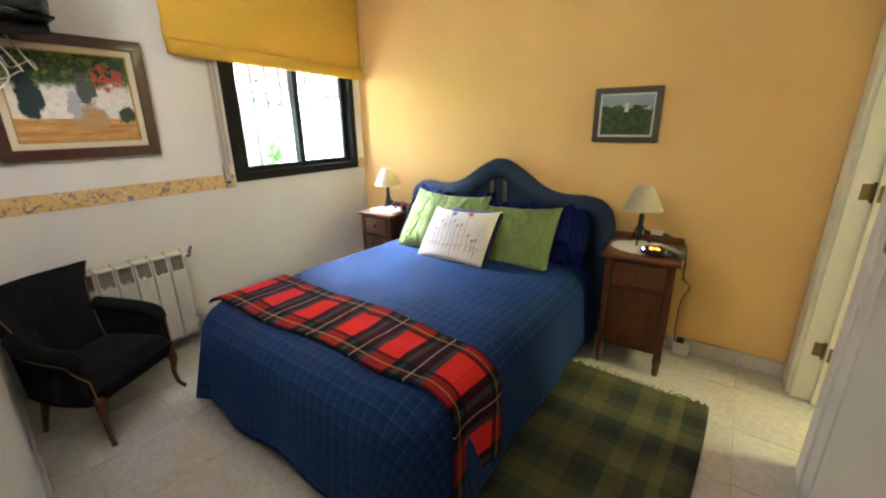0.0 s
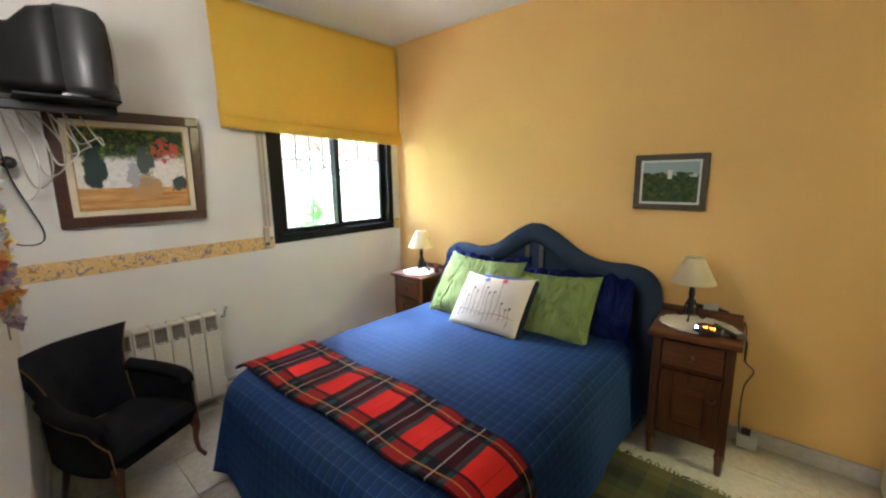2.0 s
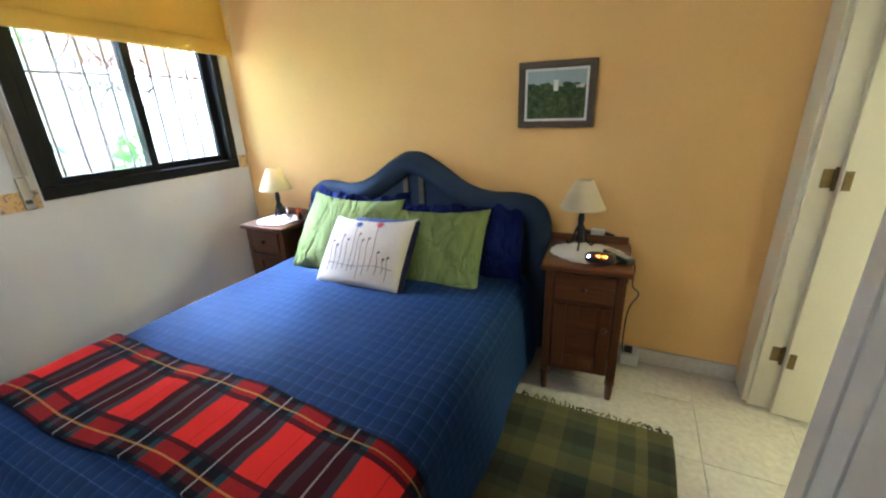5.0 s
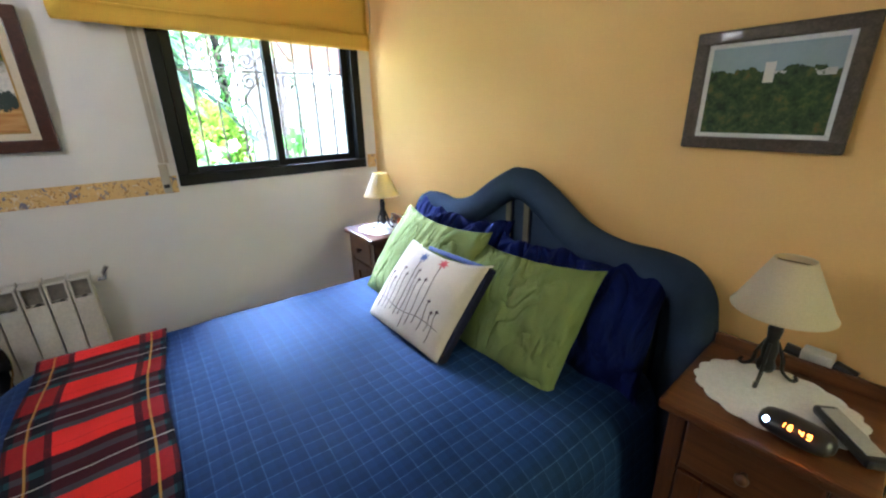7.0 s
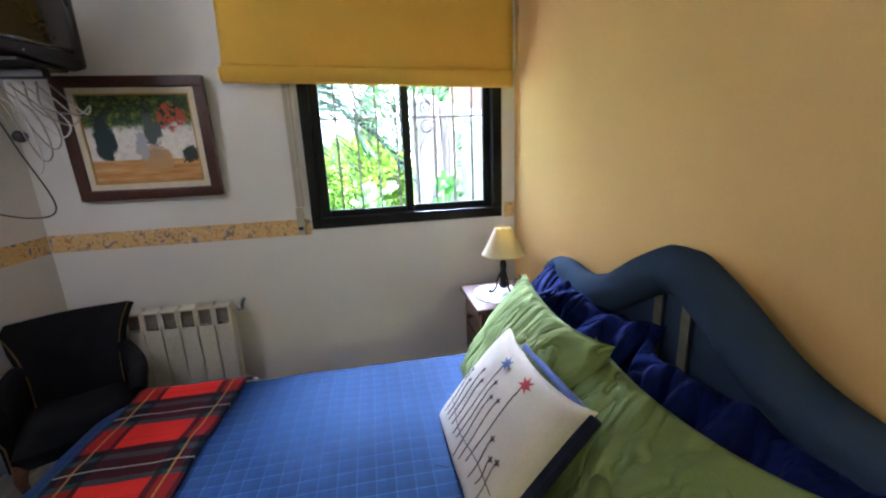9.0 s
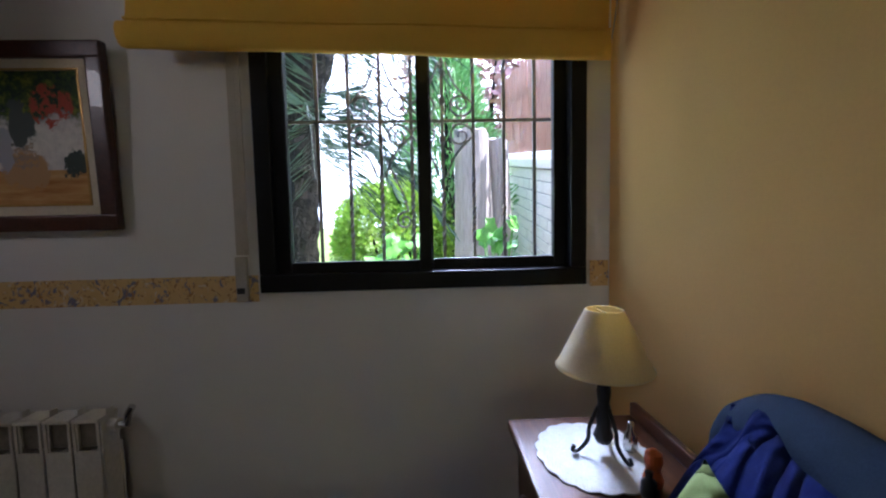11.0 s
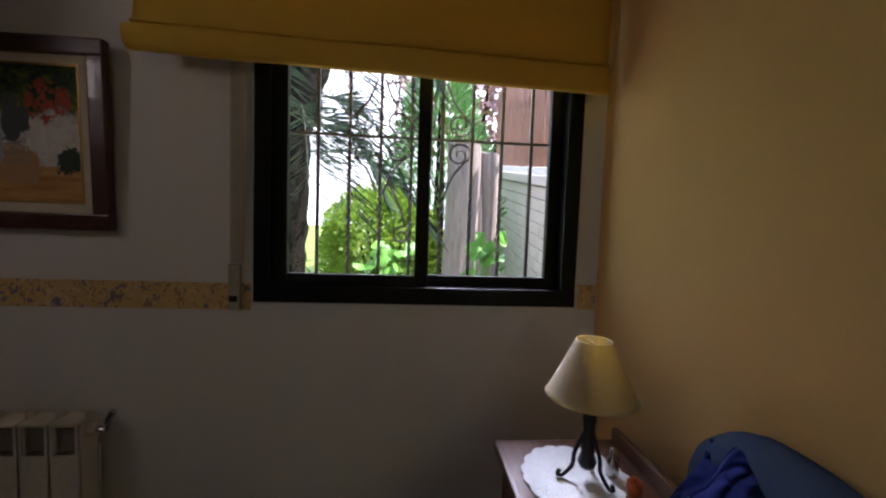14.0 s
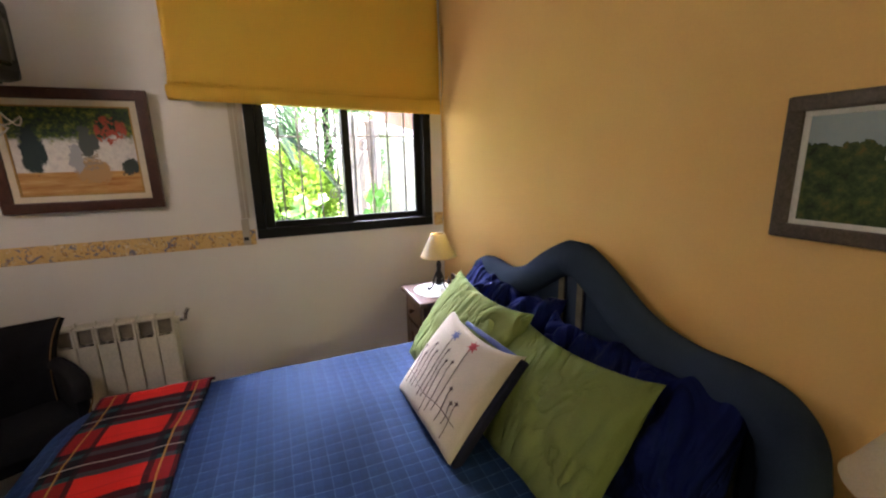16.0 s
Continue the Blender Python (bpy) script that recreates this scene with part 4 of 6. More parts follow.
pillow("bed_pillow", "crumpled royal blue pillow against the headboard", navy_cloth, 0.66, 0.43, 0.15, 3, lean(0.98, -0.300, 0.825, 32, 2, 2), 0.022, "blue bed pillows")
pillow("bed_pillow", "crumpled royal blue pillow beside the bed's edge", navy_cloth, 0.66, 0.43, 0.15, 8, lean(1.640, -0.295, 0.800, 32, 3, -4), 0.022, "blue bed pillows")
pillow("bed_pillow", "smooth apple green pillow behind the white cushion", green_cloth, 0.57, 0.44, 0.16, 12, lean(1.095, -0.490, 0.838, 36, 0, 1), 0.0098, "green pillows")
pillow("bed_pillow", "smooth apple green pillow leaning on a blue one", green_cloth, 0.57, 0.42, 0.17, 17, lean(1.535, -0.440, 0.805, 39, 2, -2), 0.0098, "green pillows")


def cushion():
    c = tagged(empty("throw_cushion", lean(1.300, -0.615, 0.812, 41.5, 0, -2)), "square off-white cushion embroidered with slender flowers", "cushion")
    w, h, t = 0.46, 0.37, 0.12
    part("cover", pillow_sheet(w, h, t, 22, 0.36, 0.004), linen_mat, c, smooth=True)
    part("trim", solid(w / 2 - 0.020, w / 2 + 0.006, -0.006, 0.020, -h / 2 + 0.01, h / 2 - 0.012, 0.006), dark_trim, c, "dark blue edge trim")
    part("trim", solid(-w / 2 + 0.02, w / 2 - 0.02, -0.004, 0.016, h / 2 - 0.030, h / 2 - 0.012, 0.006), thread_blue, c, "pale blue edge trim")

    def face_y(x, z):
        u, v = 2 * x / w, 2 * z / h
        return -t / 2 * max(0.0, (1 - u * u) * (1 - v * v)) ** 0.36 - 0.006
    rnd = random.Random(5)
    stems = [(-0.15, 0.02, 0), (-0.12, 0.00, 0), (-0.095, 0.05, 0), (-0.065, 0.03, 0), (-0.035, 0.11, 2), (-0.01, 0.06, 0), (0.015, 0.03, 0), (0.045, 0.04, 0), (0.075, 0.115, 1), (0.11, -0.02, 0), (0.14, -0.05, 0), (0.16, -0.04, 0)]
    for x, z1, kind in stems:
        z0 = -0.13 + rnd.uniform(-0.02, 0.02)
        pts = [(x + 0.006 * math.sin(k), face_y(x, z0 + (z1 - z0) * k / 5), z0 + (z1 - z0) * k / 5) for k in range(6)]
        st = part("stem", tube(bmesh.new(), pts, 0.0014, 5), thread_dark, c)
        col = (thread_dark, thread_red, thread_blue)[kind]
        n = 7 if kind else 4
        r = 0.027 if kind else 0.011
        bm = bmesh.new()
        heart = bm.verts.new((x, face_y(x, z1) - 0.005, z1))
        rim = []
        for k in range(2 * n):
            a = 3.1416 * k / n
            rr = r if k % 2 == 0 else r * 0.45
            px, pz = x + rr * math.cos(a), z1 + rr * 0.85 * math.sin(a)
            rim.append(bm.verts.new((px, face_y(px, pz) - 0.002, pz)))
        for k in range(2 * n):
            bm.faces.new((heart, rim[k], rim[(k + 1) % (2 * n)]))
        part("bloom", bm, col, st)
    part("stem", tube(bmesh.new(), [(-0.19 + 0.38 * k / 10, face_y(-0.19 + 0.38 * k / 10, -0.09), -0.09 + 0.006 * math.sin(k)) for k in range(11)], 0.0012, 5), thread_dark, c)


cushion()


# ---- nightstands and what stands on them ----
def nightstand(name, label, m, w=0.318, d=0.33, h=0.62):
    s = tagged(empty(name, m), label, "nightstand", "pair of nightstands")
    for x in (-w / 2 + 0.022, w / 2 - 0.022):
        for y in (-d / 2 + 0.022, d / 2 - 0.022):
            bm = bmesh.new()
            box(bm, x - 0.018, x + 0.018, y - 0.018, y + 0.018, 0.10, h - 0.03, 0.003)
            lathe(bm, [(0.013, 0), (0.016, 0.03), (0.017, 0.06), (0.022, 0.085), (0.018, 0.101)], 12, pose(x, y, 0))
            part("leg", bm, pine, s)
    part("side_panel", solid(-w / 2 + 0.012, -w / 2 + 0.022, -d / 2 + 0.041, d / 2 - 0.041, 0.12, h - 0.03), pine, s)
    part("side_panel", solid(w / 2 - 0.022, w / 2 - 0.012, -d / 2 + 0.041, d / 2 - 0.041, 0.12, h - 0.03), pine, s)
    part("back_panel", solid(-w / 2 + 0.041, w / 2 - 0.041, d / 2 - 0.016, d / 2 - 0.008, 0.12, h - 0.03), pine, s)
    part("bottom", solid(-w / 2 + 0.041, w / 2 - 0.041, -d / 2 + 0.012, d / 2 - 0.017, 0.12, 0.14), pine, s)
    bm = bmesh.new()
    box(bm, -w / 2 - 0.016, w / 2 + 0.016, -d / 2 - 0.018, d / 2 + 0.004, h - 0.026, h, 0.008)
    part("top", bm, pine_top, s)
    part("gallery", solid(-w / 2 - 0.008, w / 2 + 0.008, d / 2 - 0.014, d / 2 + 0.003, h, h + 0.035, 0.005), pine_top, s)
    part("rail", solid(-w / 2 + 0.041, w / 2 - 0.041, -d / 2 + 0.008, -d / 2 + 0.03, h - 0.172, h - 0.158, 0.002), pine, s)
    dr = part("drawer_front", solid(-w / 2 + 0.043, w / 2 - 0.043, -d / 2 + 0.001, -d / 2 + 0.02, h - 0.155, h - 0.036, 0.006), pine_top, s)
    part("knob", lathe(bmesh.new(), [(0.006, 0), (0.006, 0.010), (0.013, 0.016), (0.012, 0.024), (0.005, 0.028)], 14, pose(0, -d / 2 + 0.001, h - 0.095, 90, 0, 0)), pine, dr, "round turned knob", True)
    dz0, dz1 = 0.145, h - 0.176
    dx = w / 2 - 0.043
    door = part("door", solid(-dx + 0.05, dx - 0.05, -d / 2 + 0.012, -d / 2 + 0.02, dz0 + 0.05, dz1 - 0.05, 0.004), pine_top, s)
    part("stile", solid(-dx, -dx + 0.052, -d / 2 + 0.002, -d / 2 + 0.02, dz0, dz1, 0.003), pine, door)
    part("stile", solid(dx - 0.052, dx, -d / 2 + 0.002, -d / 2 + 0.02, dz0, dz1, 0.003), pine, door)
    part("door_rail", solid(-dx + 0.052, dx - 0.052, -d / 2 + 0.002, -d / 2 + 0.02, dz0, dz0 + 0.052, 0.003), pine, door)
    part("door_rail", solid(-dx + 0.052, dx - 0.052, -d / 2 + 0.002, -d / 2 + 0.02, dz1 - 0.052, dz1, 0.003), pine, door)
    part("knob", lathe(bmesh.new(), [(0.006, 0), (0.006, 0.010), (0.013, 0.016), (0.012, 0.024), (0.005, 0.028)], 14, pose(dx - 0.026, -d / 2 + 0.002, (dz0 + dz1) / 2 + 0.06, 90, 0, 0)), pine, door, "round turned knob", True)
    return s


NS_H = 0.62
RNS = pose(2.255, -0.325, FLOOR, 0, 0, 4)
LNS = pose(0.478, -0.331, FLOOR)
nightstand("nightstand", "red-brown pine nightstand with a drawer and a door, beside the rug", RNS)
nightstand("nightstand", "red-brown pine nightstand in the corner under the window", LNS, 0.30, 0.30)


def doily(label, m, rx, ry, seed):
    rnd = random.Random(seed)
    bm = bmesh.new()
    c = bm.verts.new((0, 0, 0.0035))
    n = 72
    ring = []
    for k in range(n):
        a = 6.283 * k / n
        r = 1 + 0.055 * abs(math.sin(a * 9)) - 0.02
        ring.append(bm.verts.new((rx * r * math.cos(a), ry * r * math.sin(a), 0.003 + 0.0015 * math.sin(a * 5 + seed))))
    mid = [bm.verts.new((v.co.x * 0.55, v.co.y * 0.55, 0.0035)) for v in ring]
    for k in range(n):
        j = (k + 1) % n
        bm.faces.new((ring[k], ring[j], mid[j], mid[k]))
        bm.faces.new((mid[k], mid[j], c))
    ob = mesh_object("doily", bm, lace_mat)
    thick(ob, 0.0025, 0)
    ob.matrix_basis = m
    return tagged(ob, label, "doily", "lace doilies")


doily("round white lace doily under a lamp and a clock", RNS @ pose(-0.005, 0.0, NS_H), 0.150, 0.125, 1)
doily("round white lace doily on the corner nightstand", LNS @ pose(0.0, -0.02, NS_H), 0.125, 0.115, 2)


def table_lamp(label, m):
    t = tagged(empty("table_lamp", m), label, "table lamp", "pair of table lamps")
    st = part("stem", lathe(bmesh.new(), [(0.016, 0.03), (0.021, 0.045), (0.014, 0.07), (0.017, 0.10), (0.012, 0.13), (0.015, 0.16), (0.010, 0.20), (0.012, 0.225)], 10), dark_iron, t, "black twisted iron stem", True)
    for k in range(3):
        a = 6.283 * k / 3 + 0.5
        dx, dy = math.cos(a), math.sin(a)
        pts = smooth_line([(dx * 0.012, dy * 0.012, 0.12), (dx * 0.030, dy * 0.030, 0.07), (dx * 0.034, dy * 0.034, 0.035), (dx * 0.055, dy * 0.055, 0.008), (dx * 0.066, dy * 0.066, 0.010), (dx * 0.062, dy * 0.062, 0.022)], 5)
        part("foot", tube(bmesh.new(), pts, 0.0045, 6), dark_iron, t)
    part("socket", lathe(bmesh.new(), [(0.013, 0.222), (0.014, 0.27)], 12), black_plastic, t)
    part("bulb", lathe(bmesh.new(), [(0.010, 0.268), (0.022, 0.295), (0.020, 0.315), (0.006, 0.328)], 14), white_plastic, t, smooth=True)
    sh = lathe(bmesh.new(), [(0.097, 0.222), (0.093, 0.229), (0.038, 0.365), (0.037, 0.368)], 40, cap=False)
    ob = part("shade", sh, shade_cloth, t, "cream conical cloth shade", True)
    thick(ob, 0.0022, 0)
    part("shade_ring", lathe(bmesh.new(), [(0.0975, 0.220), (0.0992, 0.2235), (0.0975, 0.227)], 40, cap=False), shade_cloth, t, smooth=True)
    part("shade_fitter", tube(bmesh.new(), [(-0.038, 0, 0.36), (0.038, 0, 0.36)], 0.0015, 5), brass, t)
    return t


table_lamp("black iron table lamp with a cream shade beside a clock", RNS @ pose(-0.040, 0.060, NS_H + 0.005) @ Matrix.Diagonal((0.97, 0.97, 0.82, 1)))
table_lamp("black iron table lamp with a cream shade under the window", LNS @ pose(0.0, 0.0, NS_H + 0.005) @ Matrix.Diagonal((0.97, 0.97, 0.82, 1)))


def digit(bm, ch, x, s):
    segs = {"1": "bc", "6": "afgedc", "4": "fgbc", "5": "afgcd", "0": "abcdef", "2": "abged", "9": "abcdfg"}[ch]
    loc = {"a": (0, 1, 1), "g": (0, 0.5, 1), "d": (0, 0, 1), "f": (-0.5, 0.75, 0), "b": (0.5, 0.75, 0), "e": (-0.5, 0.25, 0), "c": (0.5, 0.25, 0)}
    for q in segs:
        cx, cz, horiz = loc[q]
        hx, hz = (0.36, 0.07) if horiz else (0.09, 0.2)
        box(bm, x + (cx * 0.8 - hx) * s, x + (cx * 0.8 + hx) * s, -0.0015, 0.0, (cz - hz) * s * 1.5, (cz + hz) * s * 1.5)


def clock_radio():
    c = tagged(empty("alarm_clock", RNS @ pose(0.050, -0.125, NS_H + 0.006, 0, 0, -8)), "black alarm clock with glowing orange digits", "alarm clock")
    bm = bmesh.new()
    w, n = 0.058, 20
    rings = []
    for i in range(n + 1):
        u = 2 * i / n - 1
        k = max(0.0, 1 - abs(u) ** 3.0) ** 0.5
        ring = []
        for q in range(18):
            a = 6.283 * q / 18
            ring.append(bm.verts.new((u * w, 0.034 * math.cos(a) * (0.35 + 0.65 * k), 0.024 + 0.024 * math.sin(a) * (0.35 + 0.65 * k))))
        rings.append(ring)
    for a, b in zip(rings, rings[1:]):
        for q in range(18):
            bm.faces.new((a[q], a[(q + 1) % 18], b[(q + 1) % 18], b[q]))
    bm.faces.new(rings[0]); bm.faces.new(rings[-1])
    body = part("body", bm, black_plastic, c, smooth=True)
    disp = empty("display", pose(0.006, -0.0316, 0.0378, -52, 0, 0))
    disp.parent = c
    bm = bmesh.new()
    for ch, x in (("1", -0.022), ("6", -0.010), ("4", 0.006), ("9", 0.018)):
        digit(bm, ch, x, 0.0066)
    part("digits", bm, digit_glow, disp, "orange lit digits")
    part("lamp", lathe(bmesh.new(), [(0.005, 0), (0.006, 0.002), (0.003, 0.004)], 12, pose(-0.041, -0.024, 0.033, 48, 0, 0)), blue_glow, c, "small blue-white light")
    return c


clock_radio()


def small_phone():
    p = tagged(empty("remote_control", RNS @ pose(0.120, -0.045, NS_H + 0.006, 0, 0, 38)), "grey and black handset lying beside the clock", "handset")
    part("body", solid(-0.022, 0.022, -0.075, 0.075, 0, 0.020, 0.008), black_plastic, p)
    part("face_plate", solid(-0.016, 0.016, -0.060, 0.062, 0.0195, 0.022, 0.001), grey_plastic, p, "grey face plate")
    return p


small_phone()


def plug_adapter():
    p = tagged(empty("plug_adapter", pose(2.275, north(2.275) - 0.004, 0.850)), "white plug adapter with two black plugs behind the lamp", "plug adapter")
    part("block", solid(-0.030, 0.030, -0.040, 0.0, -0.022, 0.022, 0.006), white_plastic, p)
    part("plug", tube(bmesh.new(), [(-0.030, -0.02, 0), (-0.062, -0.022, 0.004)], 0.014, 10), black_plastic, p, "black plug")
    part("plug", tube(bmesh.new(), [(0.030, -0.02, 0), (0.072, -0.024, -0.010)], 0.014, 10), black_plastic, p, "black plug")


plug_adapter()


def cable(name, label, pts, r, material):
    return tagged(mesh_object(name, tube(bmesh.new(), smooth_line(pts, 8), r, 6), material, True), label, "cable")


cable("power_cable", "thin black cable trailing over the nightstand", [(2.34, -0.122, 0.842), (2.40, -0.14, 0.835), (2.425, -0.135, 0.78), (2.43, -0.13, 0.62)], 0.0026, black_plastic)
cable("power_cable", "black cable hanging beside the nightstand to the floor", [(2.40, -0.36, 0.826), (2.442, -0.36, 0.80), (2.445, -0.33, 0.70), (2.475, -0.28, 0.64), (2.445, -0.22, 0.53), (2.44, -0.17, 0.34), (2.45, -0.15, 0.25)], 0.0032, black_plastic)


def floor_socket():
    s = tagged(empty("plug_charger", pose(2.48, north(2.48) - 0.016, FLOOR)), "grey transformer block on the floor by the wall", "charger")
    part("block", solid(-0.04, 0.04, -0.055, 0.0, 0.0, 0.060, 0.008), white_plastic, s)
    part("plug", solid(-0.028, 0.010, -0.040, -0.012, 0.060, 0.088, 0.005), black_plastic, s, "black plug")


floor_socket()


def figurine():
    f = mesh_object("figurine", bmesh.new(), None)
    bm = lathe(bmesh.new(), [(0.016, 0), (0.018, 0.012), (0.012, 0.030), (0.016, 0.045), (0.014, 0.060), (0.004, 0.068)], 14)
    bm.to_mesh(f.data); bm.free()
    f.data.materials.append(orange_plastic)
    f.matrix_basis = LNS @ pose(0.105, 0.045, NS_H + 0.005)
    return tagged(f, "small orange ornament beside the lamp", "ornament")


figurine()
for dx, dy, hh in ((0.135, 0.02, 0.045), (-0.005, 0.06, 0.06)):
    g = mesh_object("glass_bottle", lathe(bmesh.new(), [(0.012, 0), (0.014, 0.006), (0.013, hh * 0.6), (0.006, hh * 0.75), (0.007, hh)], 14), chrome if hh > 0.05 else black_plastic, True)
    g.matrix_basis = LNS @ pose(dx, dy, NS_H + 0.005)
    tagged(g, "small dark bottle on the corner nightstand", "bottle")


# ---- radiator ----
def radiator():
    r = tagged(empty("radiator", pose(0.035, -1.634, 0)), "ivory aluminium radiator of seven sections under the picture", "radiator")
    w, z0, z1, dep = 0.08, 0.28, 0.780, 0.085
    for k in range(7):
        yb, ya = -k * w - 0.001, -(k + 1) * w + 0.001
        bm = bmesh.new()
        box(bm, dep - 0.006, dep, ya + 0.002, yb - 0.002, z0, z1 - 0.105, 0.003)
        box(bm, 0.02, dep - 0.006, ya + 0.034, yb - 0.034, z0 + 0.01, z1 - 0.110, 0.002)
        box(bm, 0.012, dep - 0.012, ya + 0.002, ya + 0.008, z0 + 0.01, z1 - 0.012, 0.002)
        box(bm, 0.012, dep - 0.012, yb - 0.008, yb - 0.002, z0 + 0.01, z1 - 0.012, 0.002)
        box(bm, dep - 0.004, dep, ya + 0.002, ya + 0.010, z1 - 0.107, z1 - 0.02, 0.002)
        box(bm, dep - 0.004, dep, yb - 0.010, yb - 0.002, z1 - 0.107, z1 - 0.02, 0.002)
        box(bm, 0.01, dep + 0.002, ya + 0.002, yb - 0.002, z1 - 0.022, z1 - 0.012, 0.003)
        box(bm, 0.0, 0.008, ya + 0.002, yb - 0.002, z0, z1 - 0.115, 0.002)
        sec = part("section", bm, radiator_mat, r)
        # dark fins put the shade of the top openings into the colour
        for q in range(4):
            part("fin", solid(0.02 + 0.014 * q, 0.024 + 0.014 * q, ya + 0.009, yb - 0.009, z1 - 0.100, z1 - 0.030), fin_shade_mat, sec)
        part("clip", solid(0.03, 0.055, yb - 0.003, yb + 0.001, z1 - 0.014, z1 + 0.004, 0.001), radiator_mat, sec)
    part("header_pipe", tube(bmesh.new(), [(0.04, -0.565, z1 - 0.05), (0.04, 0.02, z1 - 0.05)], 0.019, 12), radiator_mat, r)
    part("header_pipe", tube(bmesh.new(), [(0.04, -0.565, z0 + 0.05), (0.04, 0.02, z0 + 0.05)], 0.019, 12), radiator_mat, r)
    part("vent_valve", tube(bmesh.new(), [(0.04, 0.015, z1 - 0.05), (0.04, 0.045, z1 - 0.05), (0.04, 0.048, z1 - 0.02), (0.04, 0.062, z1 + 0.004)], 0.010, 10), chrome, r, "small metal air vent")
    part("valve", tube(bmesh.new(), [(0.04, 0.015, z0 + 0.05), (0.04, 0.06, z0 + 0.05), (0.04, 0.06, FLOOR + 0.06)], 0.012, 10), chrome, r, "metal valve")
    part("pipe", tube(bmesh.new(), [(0.04, 0.06, FLOOR + 0.08), (0.04, 0.06, FLOOR)], 0.008, 10), radiator_mat, r)
    for y in (-0.48, -0.16):
        part("bracket", solid(-0.035, 0.03, y - 0.01, y + 0.01, z1 - 0.09, z1 - 0.05, 0.002), radiator_mat, r)


radiator()


# ---- armchair ----
def armchair():
    c = tagged(empty("armchair", pose(0.437, -2.150, FLOOR, 0, 0, 119) @ Matrix.Diagonal((0.76, 0.70, 0.755, 1))), "small charcoal armchair with a buttoned back and wooden legs", "armchair")
    # local axes: the seat faces -y; x to the side
    bm = bmesh.new()

    def seat_pt(u, v):
        x = (u - 0.5) * 2
        y = (v - 0.5) * 2
        wx = 0.255 * (1 - 0.10 * max(0, y))
        f = (max(0, 1 - x ** 6) * max(0, 1 - y ** 6)) ** 0.4
        return Vector((x * wx, y * 0.235 - 0.015, 0.335 + 0.085 * f - 0.012 * (1 - abs(x))))
    part("seat", sheet(22, 22, seat_pt), chair_cloth, c, "padded seat", True)
    part("seat_frame", solid(-0.245, 0.245, -0.245, 0.215, 0.255, 0.345, 0.02), chair_cloth, c)

    def back_pt(u, v):
        a = (u - 0.5) * 2
        flare = 0.190 + 0.105 * v ** 3
        x = a * flare
        curve = 0.085 * (1 - abs(a) ** 2.4)
        y = 0.175 + curve + 0.13 * v
        z = 0.36 + 0.47 * v + 0.022 * (1 - a * a) * v - 0.0 + 0.028 * abs(a) ** 3 * v
        dent = 0.0
        for bx, bv in ((-0.45, 0.62), (0.45, 0.62), (0.0, 0.62), (-0.22, 0.36), (0.22, 0.36)):
            dd = ((a - bx) / 0.16) ** 2 + ((v - bv) / 0.10) ** 2
            dent += 0.016 * math.exp(-dd)
        return Vector((x, y + dent, z))
    thick(part("backrest", sheet(34, 26, back_pt), chair_cloth, c, "buttoned flared back", True), 0.055, -1.0)
    for bx, bv in ((-0.45, 0.62), (0.45, 0.62), (0.0, 0.62), (-0.22, 0.36), (0.22, 0.36)):
        p = back_pt(0.5 + bx / 2, bv)
        part("button", lathe(bmesh.new(), [(0.012, -0.004), (0.011, 0.003), (0.005, 0.006)], 12, pose(p.x, p.y, p.z, 75, 0, 0)), chair_cloth, c, smooth=True)
    for s in (-1, 1):
        pts = smooth_line([(s * 0.232, 0.235, 0.60), (s * 0.268, 0.10, 0.575), (s * 0.282, -0.05, 0.555), (s * 0.272, -0.160, 0.535), (s * 0.262, -0.190, 0.49)], 7)
        arm = part("arm", tube(bmesh.new(), pts, 0.042, 12), chair_cloth, c, "low padded arm", True)

        def side_pt(u, v, s=s):
            q = pts[round(u * (len(pts) - 1))]
            return Vector((q.x - s * 0.012 * (1 - v), q.y - 0.02 * (1 - v) * (1 if u > 0.5 else 0), 0.26 + (q.z - 0.26) * v))
        thick(part("arm_panel", sheet(16, 8, side_pt), chair_cloth, arm, smooth=True), 0.05, 0)
        pp = [Vector((p.x + s * 0.036, p.y - 0.006, p.z - 0.024)) for p in pts] + [Vector((s * 0.262, -0.232, 0.40)), Vector((s * 0.258, -0.245, 0.27))]
        part("piping", tube(bmesh.new(), pp, 0.0042, 6), piping_mat, arm, "tan braid piping")
        bp = [back_pt(0.5 + s * 0.5, k / 12) + Vector((s * 0.004, -0.006, 0)) for k in range(13)]
        part("piping", tube(bmesh.new(), bp, 0.0036, 6), piping_mat, c, "tan braid piping")
        leg = smooth_line([(s * 0.232, -0.215, 0.285), (s * 0.244, -0.236, 0.22), (s * 0.240, -0.226, 0.13), (s * 0.246, -0.236, 0.05), (s * 0.258, -0.262, 0.012), (s * 0.262, -0.272, 0.008)], 6)
        tp = [0.030, 0.029, 0.030, 0.031, 0.030, 0.028, 0.026, 0.024, 0.022, 0.020, 0.019, 0.018, 0.017, 0.016, 0.015, 0.0145, 0.014, 0.0135, 0.013, 0.0128, 0.0125, 0.012, 0.012, 0.012, 0.013, 0.014, 0.0145, 0.014, 0.012, 0.010, 0.008]
        part("leg", tube(bmesh.new(), leg, 0.02, 12, tp[:len(leg)]), chair_wood, c, "carved wooden front leg", True)
        part("leg", tube(bmesh.new(), [(s * 0.19, 0.20, 0.27), (s * 0.20, 0.24, 0.12), (s * 0.205, 0.275, 0.0)], 0.017, 10, [0.022, 0.018, 0.014]), chair_wood, c, "splayed wooden back leg", True)
    return c


armchair()


